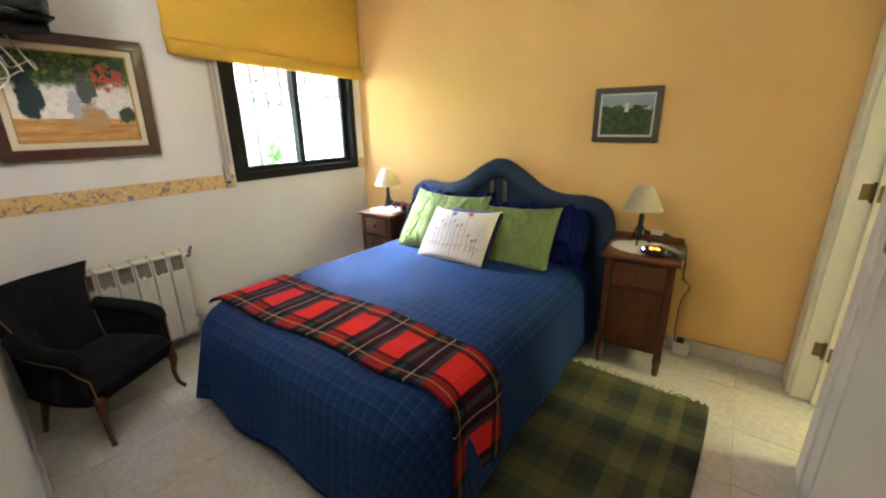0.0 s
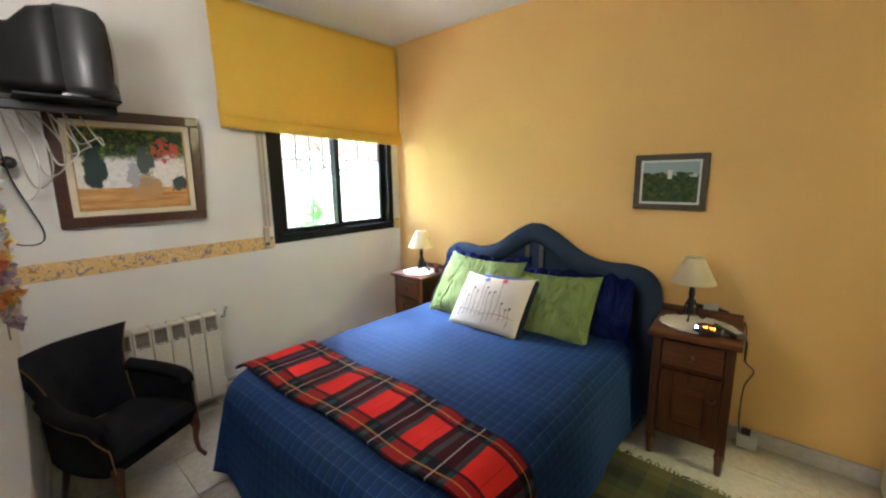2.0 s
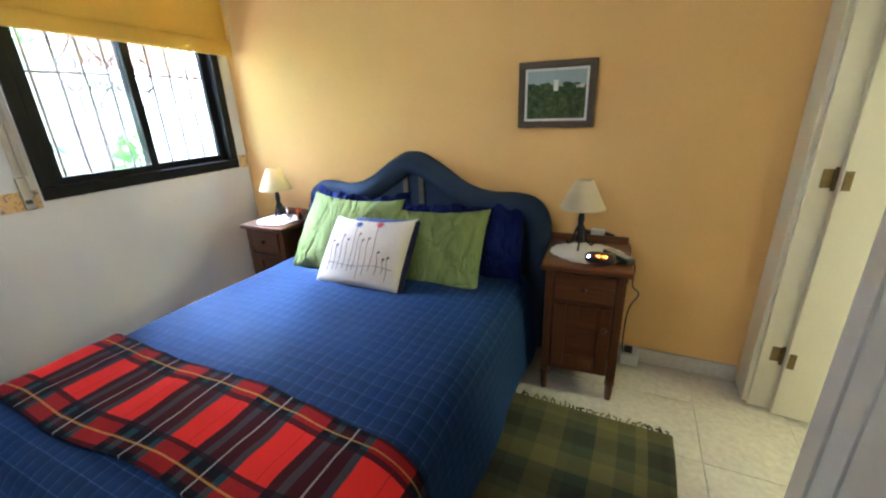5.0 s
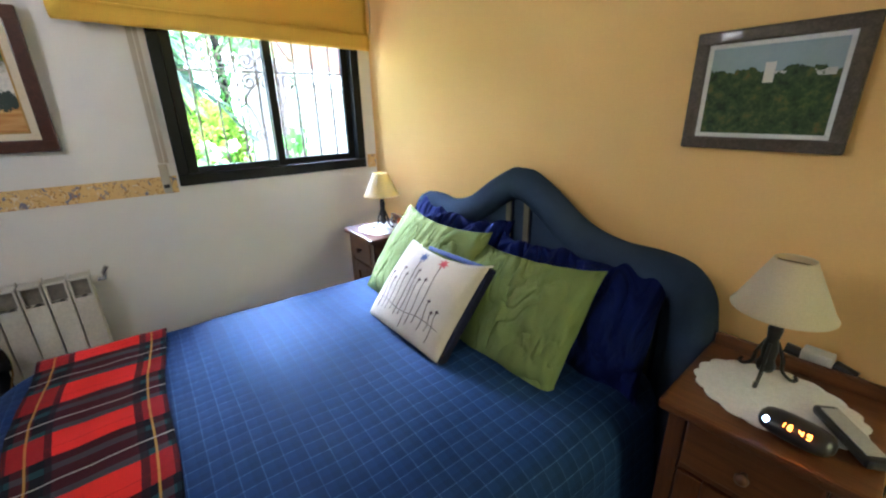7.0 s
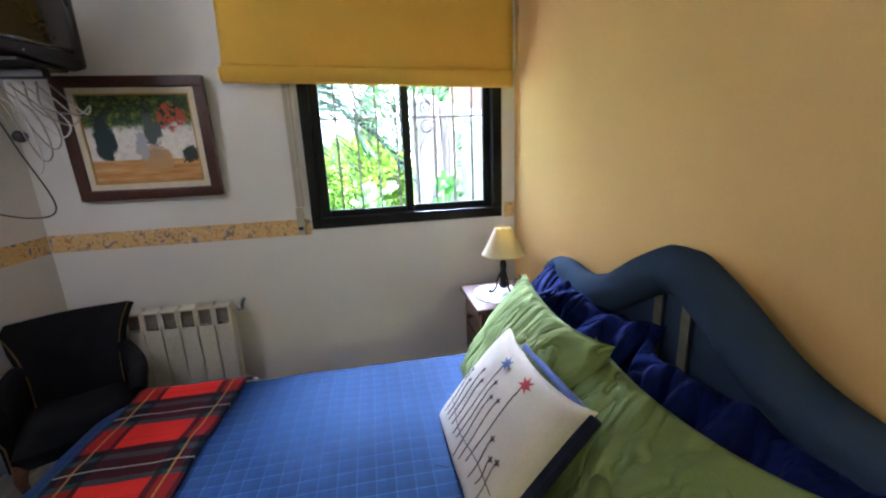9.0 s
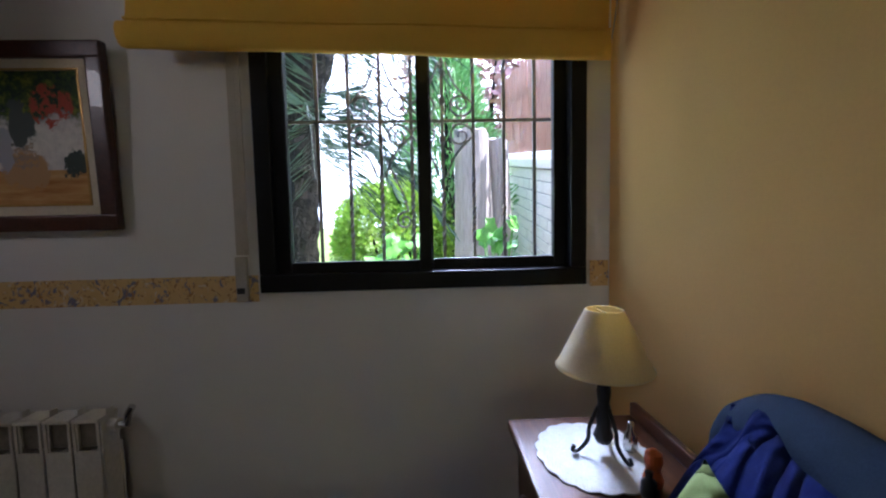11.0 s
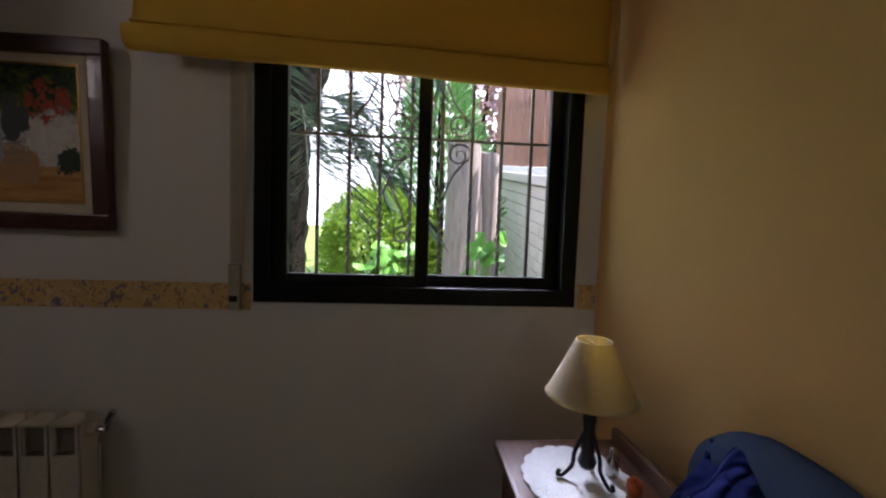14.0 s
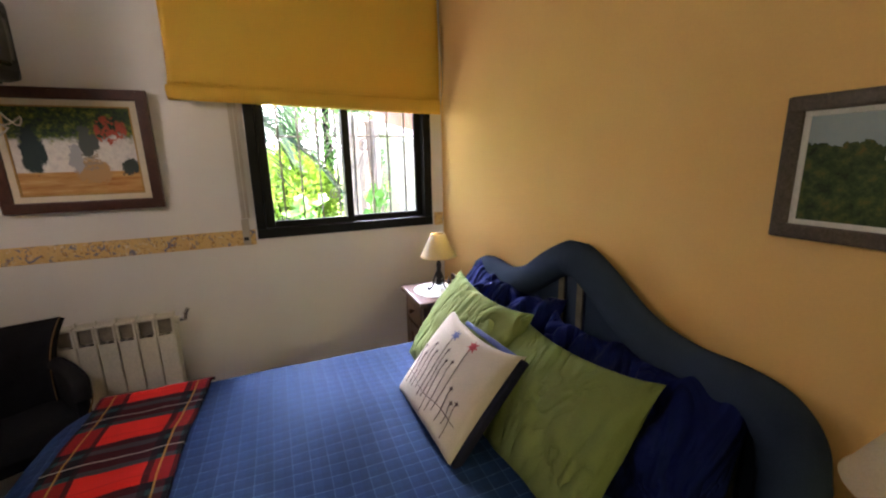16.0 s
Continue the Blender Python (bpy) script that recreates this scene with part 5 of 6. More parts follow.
# ---- pictures ----
def framed(name, label, w, h, rail, mount, depth, frame_mat, mount_mat, canvas, slip=None):
    """A picture in its own y-z plane, facing +x, standing on z = 0, centred on y."""
    p = tagged(empty(name), label, "painting")
    bv = 0.006
    part("frame_rail", solid(0, depth, -w / 2, w / 2, 0, rail, bv), frame_mat, p)
    part("frame_rail", solid(0, depth, -w / 2, w / 2, h - rail, h, bv), frame_mat, p)
    part("frame_rail", solid(0, depth, -w / 2, -w / 2 + rail, rail - 0.004, h - rail + 0.004, bv), frame_mat, p)
    part("frame_rail", solid(0, depth, w / 2 - rail, w / 2, rail - 0.004, h - rail + 0.004, bv), frame_mat, p)
    a, t = rail - 0.003, mount
    for y0, y1, z0, z1 in ((-w / 2 + a, w / 2 - a, a, a + t), (-w / 2 + a, w / 2 - a, h - a - t, h - a), (-w / 2 + a, -w / 2 + a + t, a + t, h - a - t), (w / 2 - a - t, w / 2 - a, a + t, h - a - t)):
        part("mount", solid(0.004, depth * 0.6, y0, y1, z0, z1, 0.002), mount_mat, p)
    if slip:
        b = a + t - 0.001
        for y0, y1, z0, z1 in ((-w / 2 + b, w / 2 - b, b, b + 0.006), (-w / 2 + b, w / 2 - b, h - b - 0.006, h - b), (-w / 2 + b, -w / 2 + b + 0.006, b + 0.006, h - b - 0.006), (w / 2 - b - 0.006, w / 2 - b, b + 0.006, h - b - 0.006)):
            part("slip", solid(0.004, depth * 0.66, y0, y1, z0, z1), slip, p, "gilt inner slip")
    e = a + t - 0.002
    cv = sheet(1, 1, lambda u, v: Vector((depth * 0.45, -w / 2 + e + (w - 2 * e) * u, e + (h - 2 * e) * v)), lambda u, v: (u, v))
    part("canvas", cv, canvas, p, "painted canvas")
    part("backing", solid(0.0, 0.003, -w / 2 + 0.01, w / 2 - 0.01, 0.01, h - 0.01), pine, p)
    return p


gp = framed("garden_painting", "oil painting of white garden walls in a dark wooden frame", 0.608, 0.540, 0.048, 0.030, 0.030, mahogany, picture_mount, garden_mat, gilt)
gp.matrix_basis = pose(0.006, -1.904, 1.307, 0, 2.2, 0)
vp = framed("village_painting", "small village landscape in a weathered silver frame", 0.334, 0.280, 0.030, 0.013, 0.022, silver_frame, white_mount, village_mat)
vp.matrix_basis = pose(2.043, north(2.043) - 0.004, 1.330, 0, 0, -90)


# ---- television on its wall bracket ----
def tv_bracket():
    b = tagged(empty("tv_wall_bracket", pose(0.09, 0.055, 0.030)), "black steel wall arm that carries the television", "tv bracket")
    part("wall_plate", solid(0.50, 0.56, -2.505, -2.488, 1.60, 1.92, 0.003), black_frame, b)
    part("arm", solid(0.28, 0.56, -2.488, -2.45, 1.70, 1.735, 0.004), black_frame, b)
    part("arm", solid(0.26, 0.30, -2.45, -2.06, 1.752, 1.786, 0.004), black_frame, b)
    part("pivot", tube(bmesh.new(), [(0.29, -2.46, 1.69), (0.29, -2.46, 1.80)], 0.022, 14), black_frame, b)
    part("shelf", solid(0.16, 0.40, -2.36, -2.06, 1.790, 1.800, 0.003), black_frame, b)
    part("brace", tube(bmesh.new(), [(0.53, -2.48, 1.88), (0.29, -2.44, 1.88)], 0.012, 10), black_frame, b)
    return b


def television():
    t = tagged(empty("television", pose(0.345, -2.165, 1.830, 0, 0, -14) @ Matrix.Diagonal((1, 1, 0.87, 1))), "old black tube television on a wall bracket", "television")
    w, h = 0.40, 0.345

    def loft(stations, material, name, label=""):
        bm = bmesh.new()
        rings = []
        for y, hw, z0, z1, r in stations:
            ring = []
            for cx, cz, a0 in ((hw - r, z1 - r, 0), (-hw + r, z1 - r, 90), (-hw + r, z0 + r, 180), (hw - r, z0 + r, 270)):
                for k in range(5):
                    a = radians(a0 + 22.5 * k)
                    ring.append(bm.verts.new((cx + r * math.cos(a), y, cz + r * math.sin(a))))
            rings.append(ring)
        for a, b in zip(rings, rings[1:]):
            for k in range(len(a)):
                bm.faces.new((a[k], a[(k + 1) % len(a)], b[(k + 1) % len(b)], b[k]))
        bm.faces.new(rings[0]); bm.faces.new(list(reversed(rings[-1])))
        return part(name, bm, material, t, label, True)
    loft([(0.04, w / 2, 0.012, h, 0.03), (0.115, w / 2, 0.005, h, 0.025), (0.155, w / 2 - 0.008, 0.012, h - 0.01, 0.02), (0.175, w / 2 - 0.035, 0.04, h - 0.04, 0.02)], tv_side, "bezel", "dark grey front shell")
    loft([(-0.205, 0.105, 0.045, 0.245, 0.02), (-0.195, 0.115, 0.035, 0.255, 0.025), (-0.09, 0.145, 0.02, 0.275, 0.03), (-0.03, 0.185, 0.012, 0.325, 0.03), (0.041, w / 2 - 0.004, 0.014, h - 0.004, 0.03)], tv_plastic, "back_shell", "black tapering rear shell")

    def scr(u, v):
        x, z = (u - 0.5) * 2, (v - 0.5) * 2
        return Vector((x * 0.150, 0.182 - 0.006 * (x * x + z * z), 0.178 + z * 0.118))
    thick(part("screen", sheet(12, 10, scr), tv_screen, t, "curved dark glass screen", True), 0.006, 0)
    part("power_light", lathe(bmesh.new(), [(0.003, 0), (0.003, 0.002)], 8, pose(0.06, 0.176, 0.034, -90, 0, 0)), white_plastic, t)
    for k in range(7):
        part("vent_slot", solid(-0.07 + 0.02 * k, -0.06 + 0.02 * k, -0.19, -0.10, 0.2555, 0.262), black_plastic, t)
    for x in (-0.12, 0.12):
        part("foot", solid(x - 0.02, x + 0.02, 0.02, 0.10, 0, 0.014, 0.003), black_plastic, t)
    return t


tv_bracket()
television()
rnd = random.Random(11)
for k in range(6):
    y0 = -2.38 + 0.045 * k
    low = 1.46 + 0.045 * k
    cable("aerial_cable", "looped pale cable hanging below the television", [(0.20, y0, 1.80), (0.13 + 0.02 * k, y0 + 0.02, 1.70), (0.10, y0 + 0.06, low), (0.12, y0 + 0.12, low + 0.03), (0.16, y0 + 0.12, 1.68), (0.22, y0 + 0.05, 1.79)], 0.0035, strap_mat if k % 3 else white_plastic)
cable("aerial_cable", "thin black cable hanging in a long loop", [(0.53, -2.47, 1.66), (0.46, -2.46, 1.45), (0.30, -2.42, 1.33), (0.16, -2.33, 1.26), (0.10, -2.27, 1.30), (0.12, -2.34, 1.55), (0.2, -2.36, 1.78)], 0.0032, black_plastic)
pl = mesh_object("mains_plug", lathe(bmesh.new(), [(0.010, 0), (0.024, 0.008), (0.026, 0.03), (0.014, 0.045)], 14, pose(0, 0, 0, 0, 90, 0)), black_plastic, True)
pl.matrix_basis = pose(0.075, -2.335, 1.60)
tagged(pl, "black mains plug hanging among the cables", "plug")
bx = mesh_object("junction_box", solid(0.0, 0.03, -0.03, 0.03, -0.075, 0.075, 0.006), black_plastic)
bx.matrix_basis = pose(0.62, south(0.62), 1.74, 0, 0, 90)
tagged(bx, "black box fixed to the wall beside the bracket", "junction box")


# ---- wall lamp and garlands ----
def wall_lamp():
    w = tagged(empty("wall_lamp", pose(1.19, south(1.19), 0.05, 0, 0, TURN_S)), "lit white glass wall lamp on a wooden plate", "wall lamp")
    part("back_plate", solid(-0.045, 0.045, 0.001, 0.022, 1.66, 1.90, 0.008), chair_wood, w, "turned brown wooden plate")
    part("arm", tube(bmesh.new(), smooth_line([(0, 0.02, 1.76), (0, 0.07, 1.75), (-0.10, 0.055, 1.80), (-0.10, 0.055, 1.83)], 6), 0.008, 8), brass, w)
    part("shade", lathe(bmesh.new(), [(0.018, 1.825), (0.036, 1.835), (0.040, 1.87), (0.040, 1.99), (0.036, 2.0)], 24, pose(-0.10, 0.055, 0), cap=True), lamp_glow, w, "glowing white glass cylinder", True)
    return w


wall_lamp()


def rand_dir(rn):
    while True:
        v = Vector((rn.uniform(-1, 1), rn.uniform(-1, 1), rn.uniform(-1, 1)))
        if 0.1 < v.length < 1:
            return v.normalized()


def garland(k, colours, x, top, low):
    g = tagged(empty("flower_garland", pose(x, south(x) + 0.04, 0)), "bright paper flower garland hanging beside the doorway", "garland", "flower garlands")
    rn = random.Random(30 + k)
    part("cord", tube(bmesh.new(), smooth_line([(-0.03, 0, low), (-0.035, 0, (top + low) / 2), (0, -0.01, top), (0.035, 0, (top + low) / 2), (0.03, 0, low), (-0.03, 0, low)], 6), 0.002, 5), strap_mat, g)
    n = int((top - low) / 0.032)
    for q in range(n):
        z = top - (q + 0.5) * (top - low) / n
        for s in (-1, 1):
            bm = bmesh.new()
            cx, cz = s * 0.034, z + rn.uniform(-0.014, 0.014)
            cc = Vector((cx, 0.012 + rn.uniform(-0.006, 0.012), cz))
            for f in range(26):
                dirv = rand_dir(rn)
                r = rn.uniform(0.018, 0.034)
                side = dirv.cross(rand_dir(rn)).normalized() * 0.009
                vs = [bm.verts.new(v) for v in (cc, cc + dirv * r * 0.6 + side, cc + dirv * r, cc + dirv * r * 0.6 - side)]
                bm.faces.new(vs)
            thick(part("flower", bm, colours[q % len(colours)], g), 0.0012, 0)
    return g


petals = [mottled("petal_" + nm, c, tuple(min(1, v * 1.3) for v in c), 40, 200, 0.7, 0.2) for nm, c in
          (("orange", (0.74, 0.34, 0.10)), ("yellow", (0.76, 0.62, 0.18)), ("white", (0.74, 0.70, 0.68)), ("red", (0.66, 0.17, 0.10)), ("violet", (0.46, 0.36, 0.50)), ("blue", (0.34, 0.38, 0.46)))]
garland(0, [petals[1], petals[2], petals[0], petals[1]], 1.06, 1.70, 1.22)
garland(1, [petals[3], petals[4], petals[2], petals[0]], 1.17, 1.74, 1.28)
garland(2, [petals[4], petals[5], petals[0], petals[1], petals[2]], 0.97, 1.66, 1.12)


# ---- rug ----
def rug():
    r = tagged(empty("rug", pose(2.308, -1.33, FLOOR, 0, 0, -1)), "fringed green and olive checked wool rug beside the bed", "rug")
    w, ln = 0.645, 1.46

    def place(u, v):
        x, y = (u - 0.5) * w, (v - 0.5) * ln
        return Vector((x + 0.006 * math.sin(v * 9), y, 0.010 + 0.003 * noise.noise((x * 5, y * 5, 3)) + 0.002 * math.sin(v * 70)))
    thick(part("weave", sheet(24, 70, place, lambda u, v: (u * 0.745, 1.50 - v * ln)), rug_mat, r, smooth=True), 0.008, -1)
    rn = random.Random(4)
    dk = mottled("dark_fringe_wool", (0.02, 0.02, 0.014), (0.04, 0.04, 0.025), 40, 200, 0.95)
    ol = mottled("olive_fringe_wool", (0.14, 0.13, 0.035), (0.20, 0.19, 0.06), 40, 200, 0.95)
    for end in (1, -1):
        for k in range(34):
            x = -w / 2 + w * (k + 0.5) / 34
            y = end * ln / 2
            dark = k < 5 or 12 < k < 17 or k > 28
            p = [(x, y - end * 0.01, 0.009), (x + rn.uniform(-0.008, 0.008), y + end * 0.018, 0.012), (x + rn.uniform(-0.018, 0.018), y + end * rn.uniform(0.03, 0.05), 0.004)]
            part("fringe", tube(bmesh.new(), p, 0.0032, 5), dk if dark else ol, r)
    return r


rug()


# ---- garden outside the window ----
tagged(mesh_object("ground", solid(-900, -0.165, -600, 600, 0.30, 0.55), lawn_mat), "sunlit lawn outside the window", "lawn", kind="structure")
# unseen pale strip, added to reflect sunlight up through the window
pv = tagged(mesh_object("bounce_strip", solid(-1.30, -0.18, -5.0, -0.05, 0.552, 0.575, 0.005), pale_stone_mat), "added pale strip that bounces sunlight up into the window", "paving", kind="structure")
tagged(mesh_object("wall_outer", solid(-0.175, -0.162, -6.0, -1.25, 0.3, 3.2), outer_plaster), "white outer house wall", "wall", kind="structure")

# added glowing slab far off, in place of an overexposed white sky
bd = mesh_object("backdrop", solid(-62.0, -61.0, -90, 90, -4, 55), sky_glow_mat)
tagged(bd, "added glowing backdrop standing in for the white sky", "backdrop", kind="structure")


def leaf_quad(bm, c, d, up, ln, wd):
    side = d.cross(up)
    if side.length < 1e-3:
        side = Vector((1, 0, 0))
    side.normalize()
    vs = [bm.verts.new(q) for q in (c, c + d * ln * 0.45 + side * wd / 2, c + d * ln, c + d * ln * 0.45 - side * wd / 2)]
    bm.faces.new(vs)


def bush(name, label, m, rx, ry, rz, count, ln, material, seed, base):
    b = tagged(empty(name, m), label, "bush")
    rn = random.Random(seed)
    bm = bmesh.new()
    for k in range(count):
        d = rand_dir(rn)
        r = rn.uniform(0.5, 1.0) ** 0.5 * (1 + 0.22 * noise.noise(d * 2.3 + Vector((seed, 0, 0))))
        c = Vector((d.x * rx * r, d.y * ry * r, d.z * rz * r))
        o = (d + rand_dir(rn) * 0.8).normalized()
        leaf_quad(bm, c, o, rand_dir(rn), ln * rn.uniform(0.7, 1.2), ln * 0.55)
    part("foliage", bm, material, b)
    for k in range(5):
        a = 6.283 * k / 5
        part("branch", tube(bmesh.new(), [(0.04 * math.cos(a), 0.04 * math.sin(a), base), (rx * 0.3 * math.cos(a), ry * 0.3 * math.sin(a), 0.0), (rx * 0.4 * math.cos(a), ry * 0.4 * math.sin(a), rz * 0.3)], 0.012, 6), palm_bark, b)
    return b


bush("hedge_bush", "leafy yellow-green hedge bush in sunlight", pose(-2.25, -0.98, 1.10), 0.36, 0.54, 0.56, 11000, 0.052, leaf_mat, 3, -0.56)


def broad_plant(label, m, count, spread, seed, height):
    p = tagged(empty("leafy_plant", m), label, "plant", "leafy plants below the window")
    rn = random.Random(seed)
    for k in range(count):
        a, r = rn.uniform(0, 6.283), rn.uniform(0.1, 1) * spread
        top = Vector((r * math.cos(a) * 0.5, r * math.sin(a), height * rn.uniform(0.6, 1.0)))
        st = part("stalk", tube(bmesh.new(), [(0, 0, 0), tuple(top * 0.6 + Vector((0, 0, 0.03))), tuple(top)], 0.0035, 5), broad_leaf_mat, p)
        bm = bmesh.new()
        c = bm.verts.new((0, 0, 0.008))
        n = 16
        ring = [bm.verts.new(((0.045 + 0.008 * math.cos(5 * 6.283 * q / n)) * math.cos(6.283 * q / n), (0.045 + 0.008 * math.cos(5 * 6.283 * q / n)) * math.sin(6.283 * q / n), 0.006 * math.sin(3 * 6.283 * q / n))) for q in range(n)]
        for q in range(n):
            bm.faces.new((c, ring[q], ring[(q + 1) % n]))
        lf = part("leaf", bm, broad_leaf_mat, st, smooth=True)
        lf.matrix_basis = Matrix.Translation(top) @ pose(0, 0, 0, rn.uniform(-40, 40), rn.uniform(20, 75), rn.uniform(-40, 40))
    return p


broad_plant("bright green round-leaved plant against the brick wall", pose(-0.98, -0.30, 0.55), 14, 0.15, 2, 0.76)
broad_plant("bright green round-leaved plant below the window", pose(-1.15, -0.86, 0.55), 16, 0.20, 6, 0.68)


def palm():
    p = tagged(empty("palm_tree", pose(-1.72, -1.58, 0.55)), "palm tree with a dark shaggy trunk and drooping fronds", "palm tree")
    bm = bmesh.new()
    seg, rings = 22, []
    for i in range(60):
        z = 2.9 * i / 59
        r = 0.082 + 0.014 * min(1, z) + 0.17 * max(0, z - 1.40)
        ring = []
        for k in range(seg):
            a = 6.283 * k / seg
            rr = r * (1 + 0.22 * noise.noise((3 * math.cos(a), 3 * math.sin(a), z * 9)) + 0.10 * ((i % 4) / 4))
            ring.append(bm.verts.new((rr * math.cos(a) + 0.03 * math.sin(z * 1.6), rr * math.sin(a) + 0.05 * z ** 2 * 0.25, z)))
        rings.append(ring)
    for a, b in zip(rings, rings[1:]):
        for k in range(seg):
            bm.faces.new((a[k], a[(k + 1) % seg], b[(k + 1) % seg], b[k]))
    bm.faces.new(rings[-1])
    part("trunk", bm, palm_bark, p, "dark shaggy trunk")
    rn = random.Random(9)
    for k in range(56):
        a = 2.39996 * k
        z0 = rn.uniform(1.25, 2.8)
        ln = rn.uniform(0.55, 1.0)
        dirv = Vector((math.cos(a), math.sin(a), 0))
        start = Vector((0.03 * math.sin(z0 * 1.6), 0.0125 * z0 * z0, z0)) + dirv * (0.05 + 0.17 * max(0, z0 - 1.40))
        rise = rn.uniform(0.10, 0.45)
        pts = [start + dirv * ln * t + Vector((0, 0, rise * t - (0.55 + rise) * t * t)) for t in [q / 14 for q in range(15)]]
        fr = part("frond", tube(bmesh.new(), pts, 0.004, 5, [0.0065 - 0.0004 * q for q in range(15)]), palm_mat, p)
        bm = bmesh.new()
        for q in range(2, 15):
            for sub in (0.0, 0.34, 0.67):
                if q == 14 and sub:
                    continue
                c = pts[q] if not sub else pts[q].lerp(pts[q + 1], sub)
                tang = (pts[q] - pts[q - 1]).normalized()
                sd = tang.cross(Vector((0, 0, 1))).normalized()
                for s in (-1, 1):
                    d = (sd * s * 0.8 + tang * 0.9 + Vector((0, 0, rn.uniform(-0.25, 0.30)))).normalized()
                    leaf_quad(bm, c, d, tang, rn.uniform(0.20, 0.36), 0.013)
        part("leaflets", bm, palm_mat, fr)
    bm = bmesh.new()
    for k in range(260):
        a, z = rn.uniform(0, 6.283), rn.uniform(0.35, 2.8)
        r = 0.066 + max(0, z - 1.40) * 0.17
        c = Vector((r * math.cos(a), r * math.sin(a) + 0.0125 * z * z, z))
        d = (Vector((math.cos(a), math.sin(a), 0)) * rn.uniform(0.3, 1) + Vector((0, 0, rn.uniform(-1.0, 0.6)))).normalized()
        leaf_quad(bm, c, d, Vector((0.2, 0.1, 1)), rn.uniform(0.08, 0.26), 0.012)
    tagged(part("dry_fibres", bm, palm_bark, p, "dry hanging fibres"), kind="stuff")
    return p


palm()


def conifer():
    c = tagged(empty("conifer", pose(-2.75, -0.46, 0.55)), "soft green conifer behind the stump", "conifer")
    part("trunk", tube(bmesh.new(), [(0, 0, 0), (0.02, 0.01, 1.2), (0, 0, 2.35)], 0.05, 10, [0.07, 0.05, 0.015]), palm_bark, c)
    rn = random.Random(13)
    bm = bmesh.new()
    for k in range(9000):
        z = rn.uniform(0.35, 2.55)
        f = max(0.05, 1 - (z / 2.6) ** 2.4)
        a = rn.uniform(0, 6.283)
        r = (0.60 * f + 0.05) * rn.uniform(0.55, 1.0) * (1 + 0.25 * noise.noise((math.cos(a) * 2, math.sin(a) * 2, z * 3)))
        pnt = Vector((r * math.cos(a), r * math.sin(a), z))
        d = (Vector((math.cos(a), math.sin(a), rn.uniform(0.3, 1.4))) + rand_dir(rn) * 0.5).normalized()
        leaf_quad(bm, pnt, d, rand_dir(rn), rn.uniform(0.06, 0.13), 0.020)
    part("crown", bm, conifer_mat, c, "soft needle crown")
    return c


conifer()


def stump(label, m, r0, r1, h, seed):
    bm = bmesh.new()
    seg, n, rings = 26, 24, []
    for i in range(n + 1):
        z = h * i / n
        ring = []
        for k in range(seg):
            a = 6.283 * k / seg
            r = (r0 + (r1 - r0) * i / n) * (1 + 0.16 * noise.noise((2.5 * math.cos(a) + seed, 2.5 * math.sin(a), z * 0.8)) + 0.06 * noise.noise((9 * math.cos(a), 9 * math.sin(a), z * 1.5 + seed)))
            zz = z + (0.05 * noise.noise((3 * math.cos(a), 3 * math.sin(a), seed)) if i == n else 0)
            ring.append(bm.verts.new((r * math.cos(a), r * math.sin(a) + 0.02 * math.sin(z * 2), zz)))
        rings.append(ring)
    for a, b in zip(rings, rings[1:]):
        for k in range(seg):
            bm.faces.new((a[k], a[(k + 1) % seg], b[(k + 1) % seg], b[k]))
    bm.faces.new(rings[-1]); bm.faces.new(list(reversed(rings[0])))
    ob = mesh_object("tree_stump", bm, grey_wood)
    ob.matrix_basis = m
    return tagged(ob, label, "tree stump", "grey tree stumps")


stump("weathered grey tree stump beside the brick wall", pose(-1.62, -0.36, 0.55), 0.150, 0.125, 1.38, 1)
stump("darker weathered grey stump close to the brick wall", pose(-1.72, -0.17, 0.55), 0.10, 0.09, 1.34, 4)


def plum_tree():
    t = tagged(empty("plum_tree", pose(-4.6, 0.2, 0.55)), "plum-red leaved tree far behind the fence", "tree")
    part("trunk", tube(bmesh.new(), [(0, 0, 0), (0.05, 0, 1.3), (0, 0.1, 2.2)], 0.06, 10, [0.09, 0.07, 0.04]), palm_bark, t)
    for k in range(6):
        a = 6.283 * k / 6
        part("limb", tube(bmesh.new(), [(0.02, 0.05, 1.6), (0.5 * math.cos(a), 0.5 * math.sin(a), 2.2), (0.9 * math.cos(a), 0.9 * math.sin(a), 2.7)], 0.03, 8, [0.045, 0.03, 0.012]), palm_bark, t)
    rn = random.Random(21)
    bm = bmesh.new()
    for k in range(2600):
        d = rand_dir(rn)
        r = rn.uniform(0.5, 1.0) * (1 + 0.3 * noise.noise(d * 2.5))
        leaf_quad(bm, Vector((d.x * 1.2 * r, d.y * 1.3 * r, 2.75 + d.z * 1.1 * r)), rand_dir(rn), rand_dir(rn), 0.13, 0.08)
    part("crown", bm, plum_mat, t, "plum-red leaves with gaps")


plum_tree()

# brick garden wall with slatted fence: runs away from the house and rises with the slope
BW = Matrix(((-1, 0, 0, -0.22), (0, -1, 0, 0.20), (0, 0, 1, 0), (0, 0, 0, 1)))
SLOPE = 0.15
gw = tagged(empty("wall_garden"), "cream brick garden wall that follows the slope", "wall", kind="structure")
LEN, COURSE, BRICK = 3.20, 0.090, 0.205


def sheared(bm):
    for v in bm.verts:
        v.co.z += SLOPE * v.co.x
    bmesh.ops.transform(bm, matrix=BW, verts=bm.verts)
    return bm


part("core", sheared(solid(0, LEN, -0.12, -0.006, 0.35, 1.455)), mortar, gw, "grey mortar core")
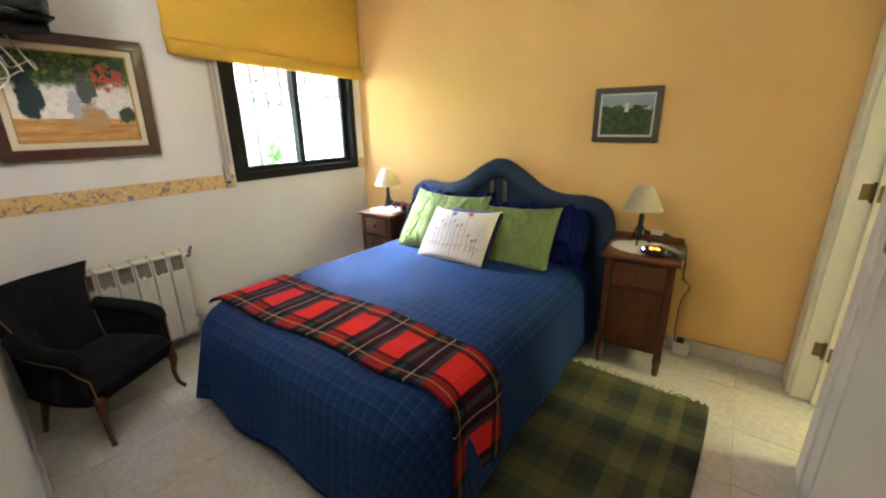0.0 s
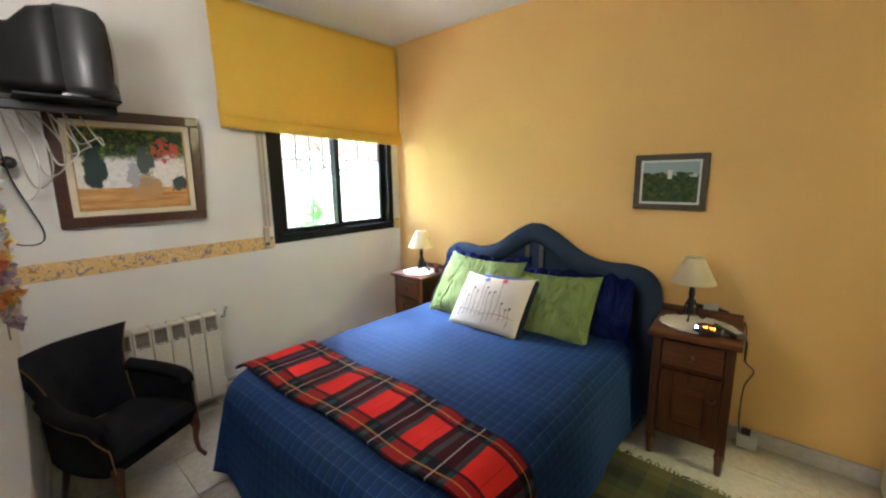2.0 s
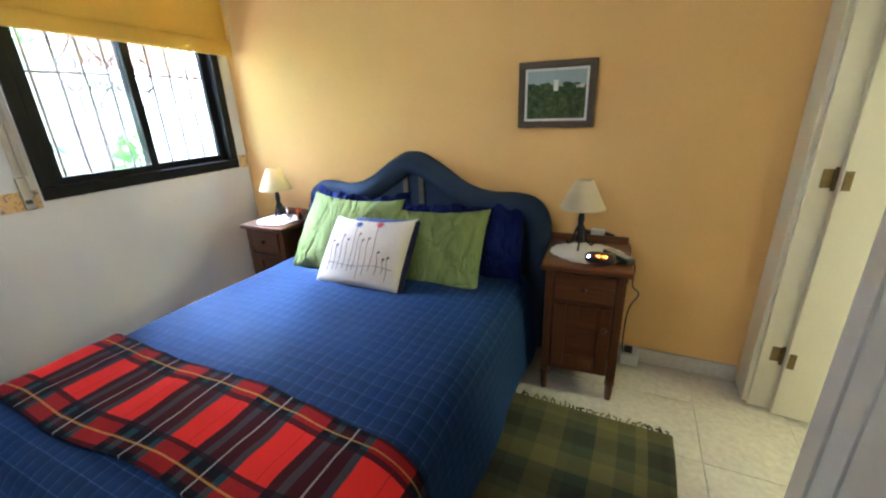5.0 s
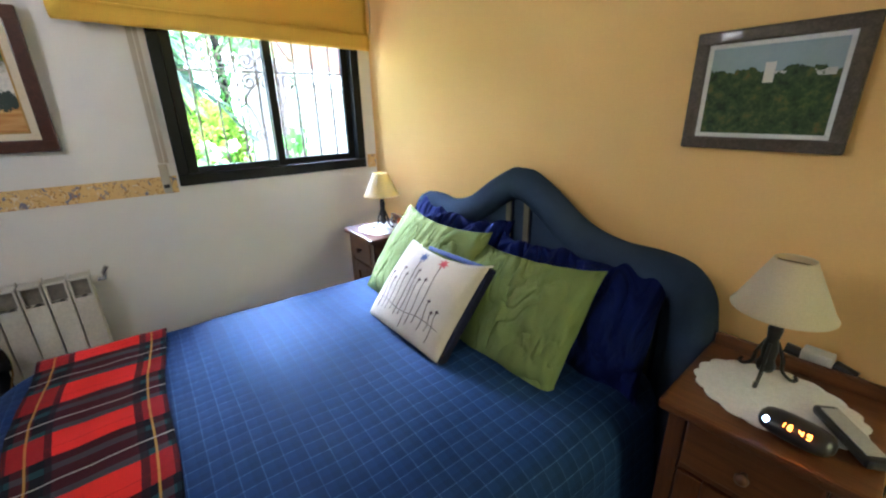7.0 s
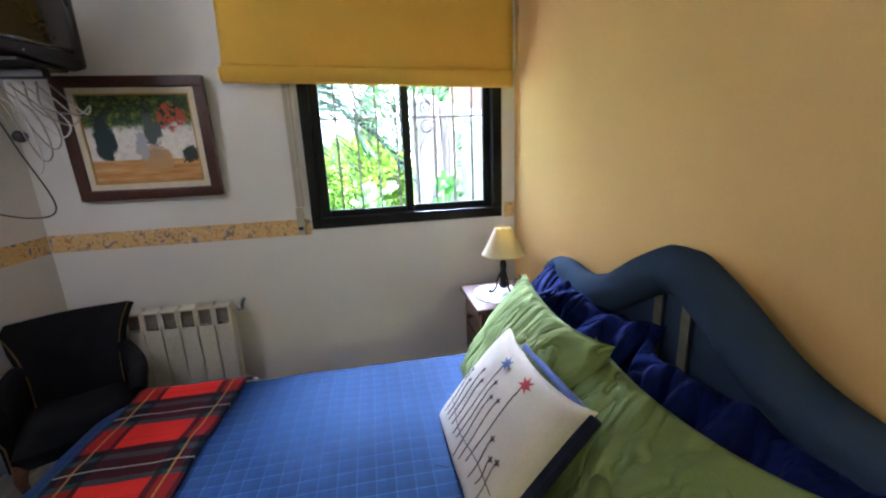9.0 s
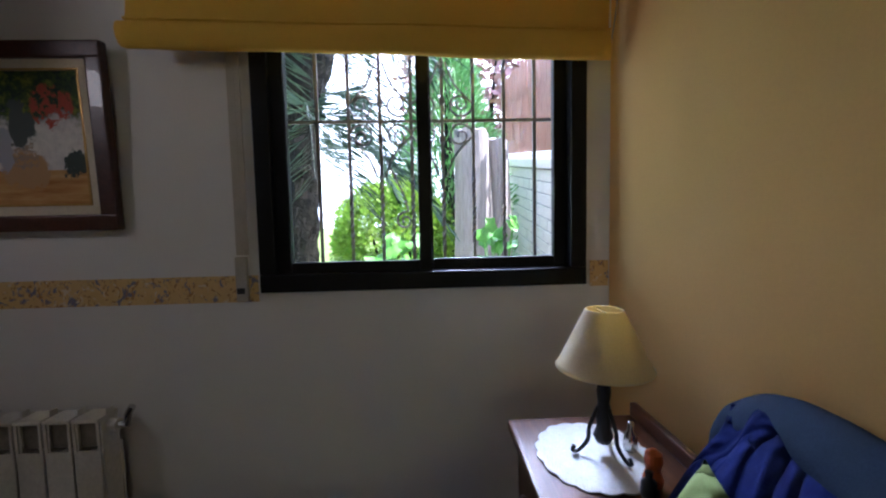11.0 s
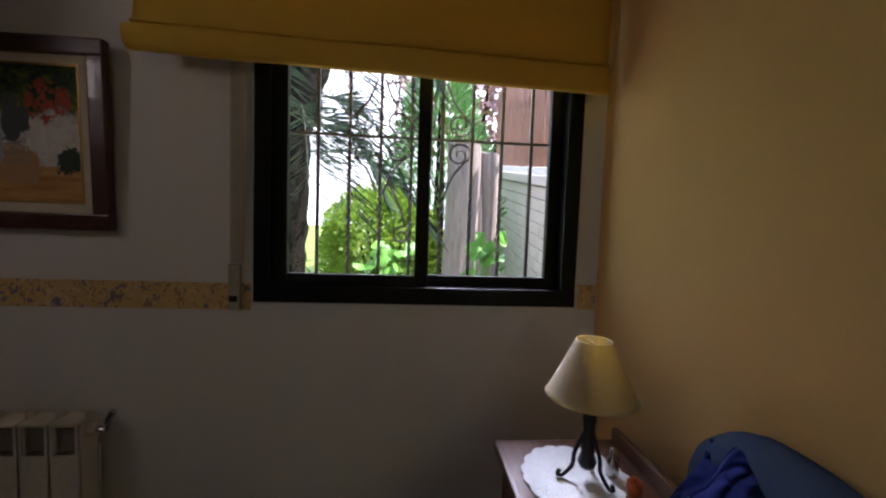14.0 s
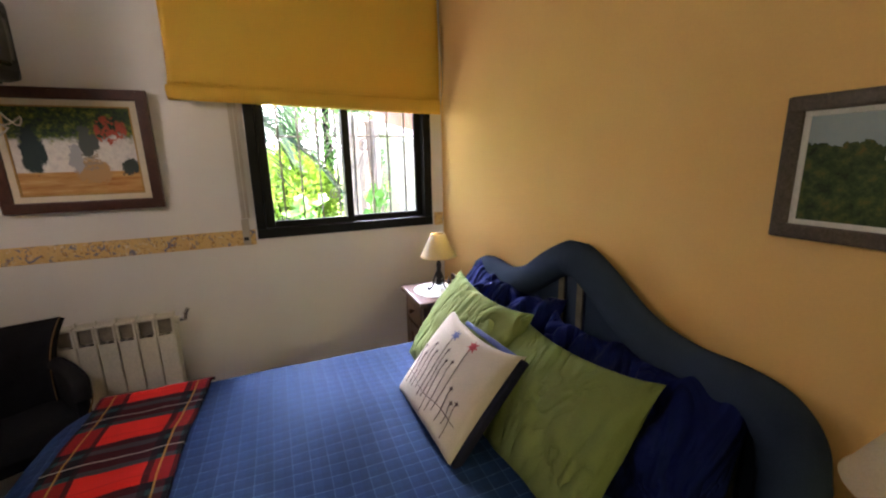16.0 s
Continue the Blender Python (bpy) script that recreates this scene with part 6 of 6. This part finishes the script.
part("coping", sheared(solid(-0.02, LEN + 0.012, -0.14, 0.016, 1.46, 1.535, 0.006)), brick_mat, gw, "pale coping course")


def slat_fence():
    f = tagged(empty("slat_fence"), "red-brown slatted fence on top of the brick wall", "fence")
    rn = random.Random(8)
    part("bottom_rail", sheared(solid(0, LEN, -0.085, -0.045, 1.536, 1.590, 0.004)), outer_plaster, f, "pale bottom rail")
    part("rail", sheared(solid(0, LEN, -0.085, -0.062, 2.15, 2.19, 0.003)), fence_wood, f)
    x = 0.01
    while x < LEN - 0.03:
        w = rn.uniform(0.030, 0.042)
        bm = solid(0, w, -0.058, -0.044, 1.592, 2.42 + rn.uniform(-0.04, 0.04), 0.002)
        lean_k = rn.uniform(-0.02, 0.025) + 0.03
        for v in bm.verts:
            v.co.x += x + (v.co.z - 1.6) * lean_k
        part("slat", sheared(bm), fence_wood, f)
        x += w + rn.uniform(0.012, 0.030)
    return f


slat_fence()

# bricks of the garden wall
brick_mesh = None
for row in range(11):
    z = 1.455 - (row + 1) * COURSE
    x = -BRICK * (0.5 if row % 2 else 0.0)
    while x < LEN - 0.02:
        x0, x1 = max(0, x), min(LEN, x + BRICK - 0.009)
        if x1 - x0 > 0.03:
            full = x1 - x0 > BRICK - 0.012
            if full and brick_mesh:
                ob = new("brick", brick_mesh)
                ob.parent = gw
            else:
                b2 = solid(0, x1 - x0, -0.012, 0.0, 0, COURSE - 0.009, 0.003)
                for v in b2.verts:
                    v.co.z += SLOPE * v.co.x
                ob = part("brick", b2, brick_mat, gw)
                if full:
                    brick_mesh = ob.data
            ob.matrix_basis = BW @ pose(x0, 0.0 + random.uniform(-0.001, 0.002), z + SLOPE * x0)
        x += BRICK

# floor tiles
TILE, GAP = 0.33, 0.003
tile_mesh = None
for i in range(-1, 11):
    for j in range(-9, 1):
        x, y = i * TILE + 0.10, j * TILE - 0.02
        if x > 3.2 or x < -0.3:
            continue
        if tile_mesh is None:
            ob = part("tile", solid(0, TILE - GAP, 0, TILE - GAP, -0.008, 0.0, 0.0008), marble_tile, floor_ob)
            tile_mesh = ob.data
        else:
            ob = new("tile", tile_mesh)
            ob.parent = floor_ob
        ob.matrix_basis = pose(x, y, FLOOR)
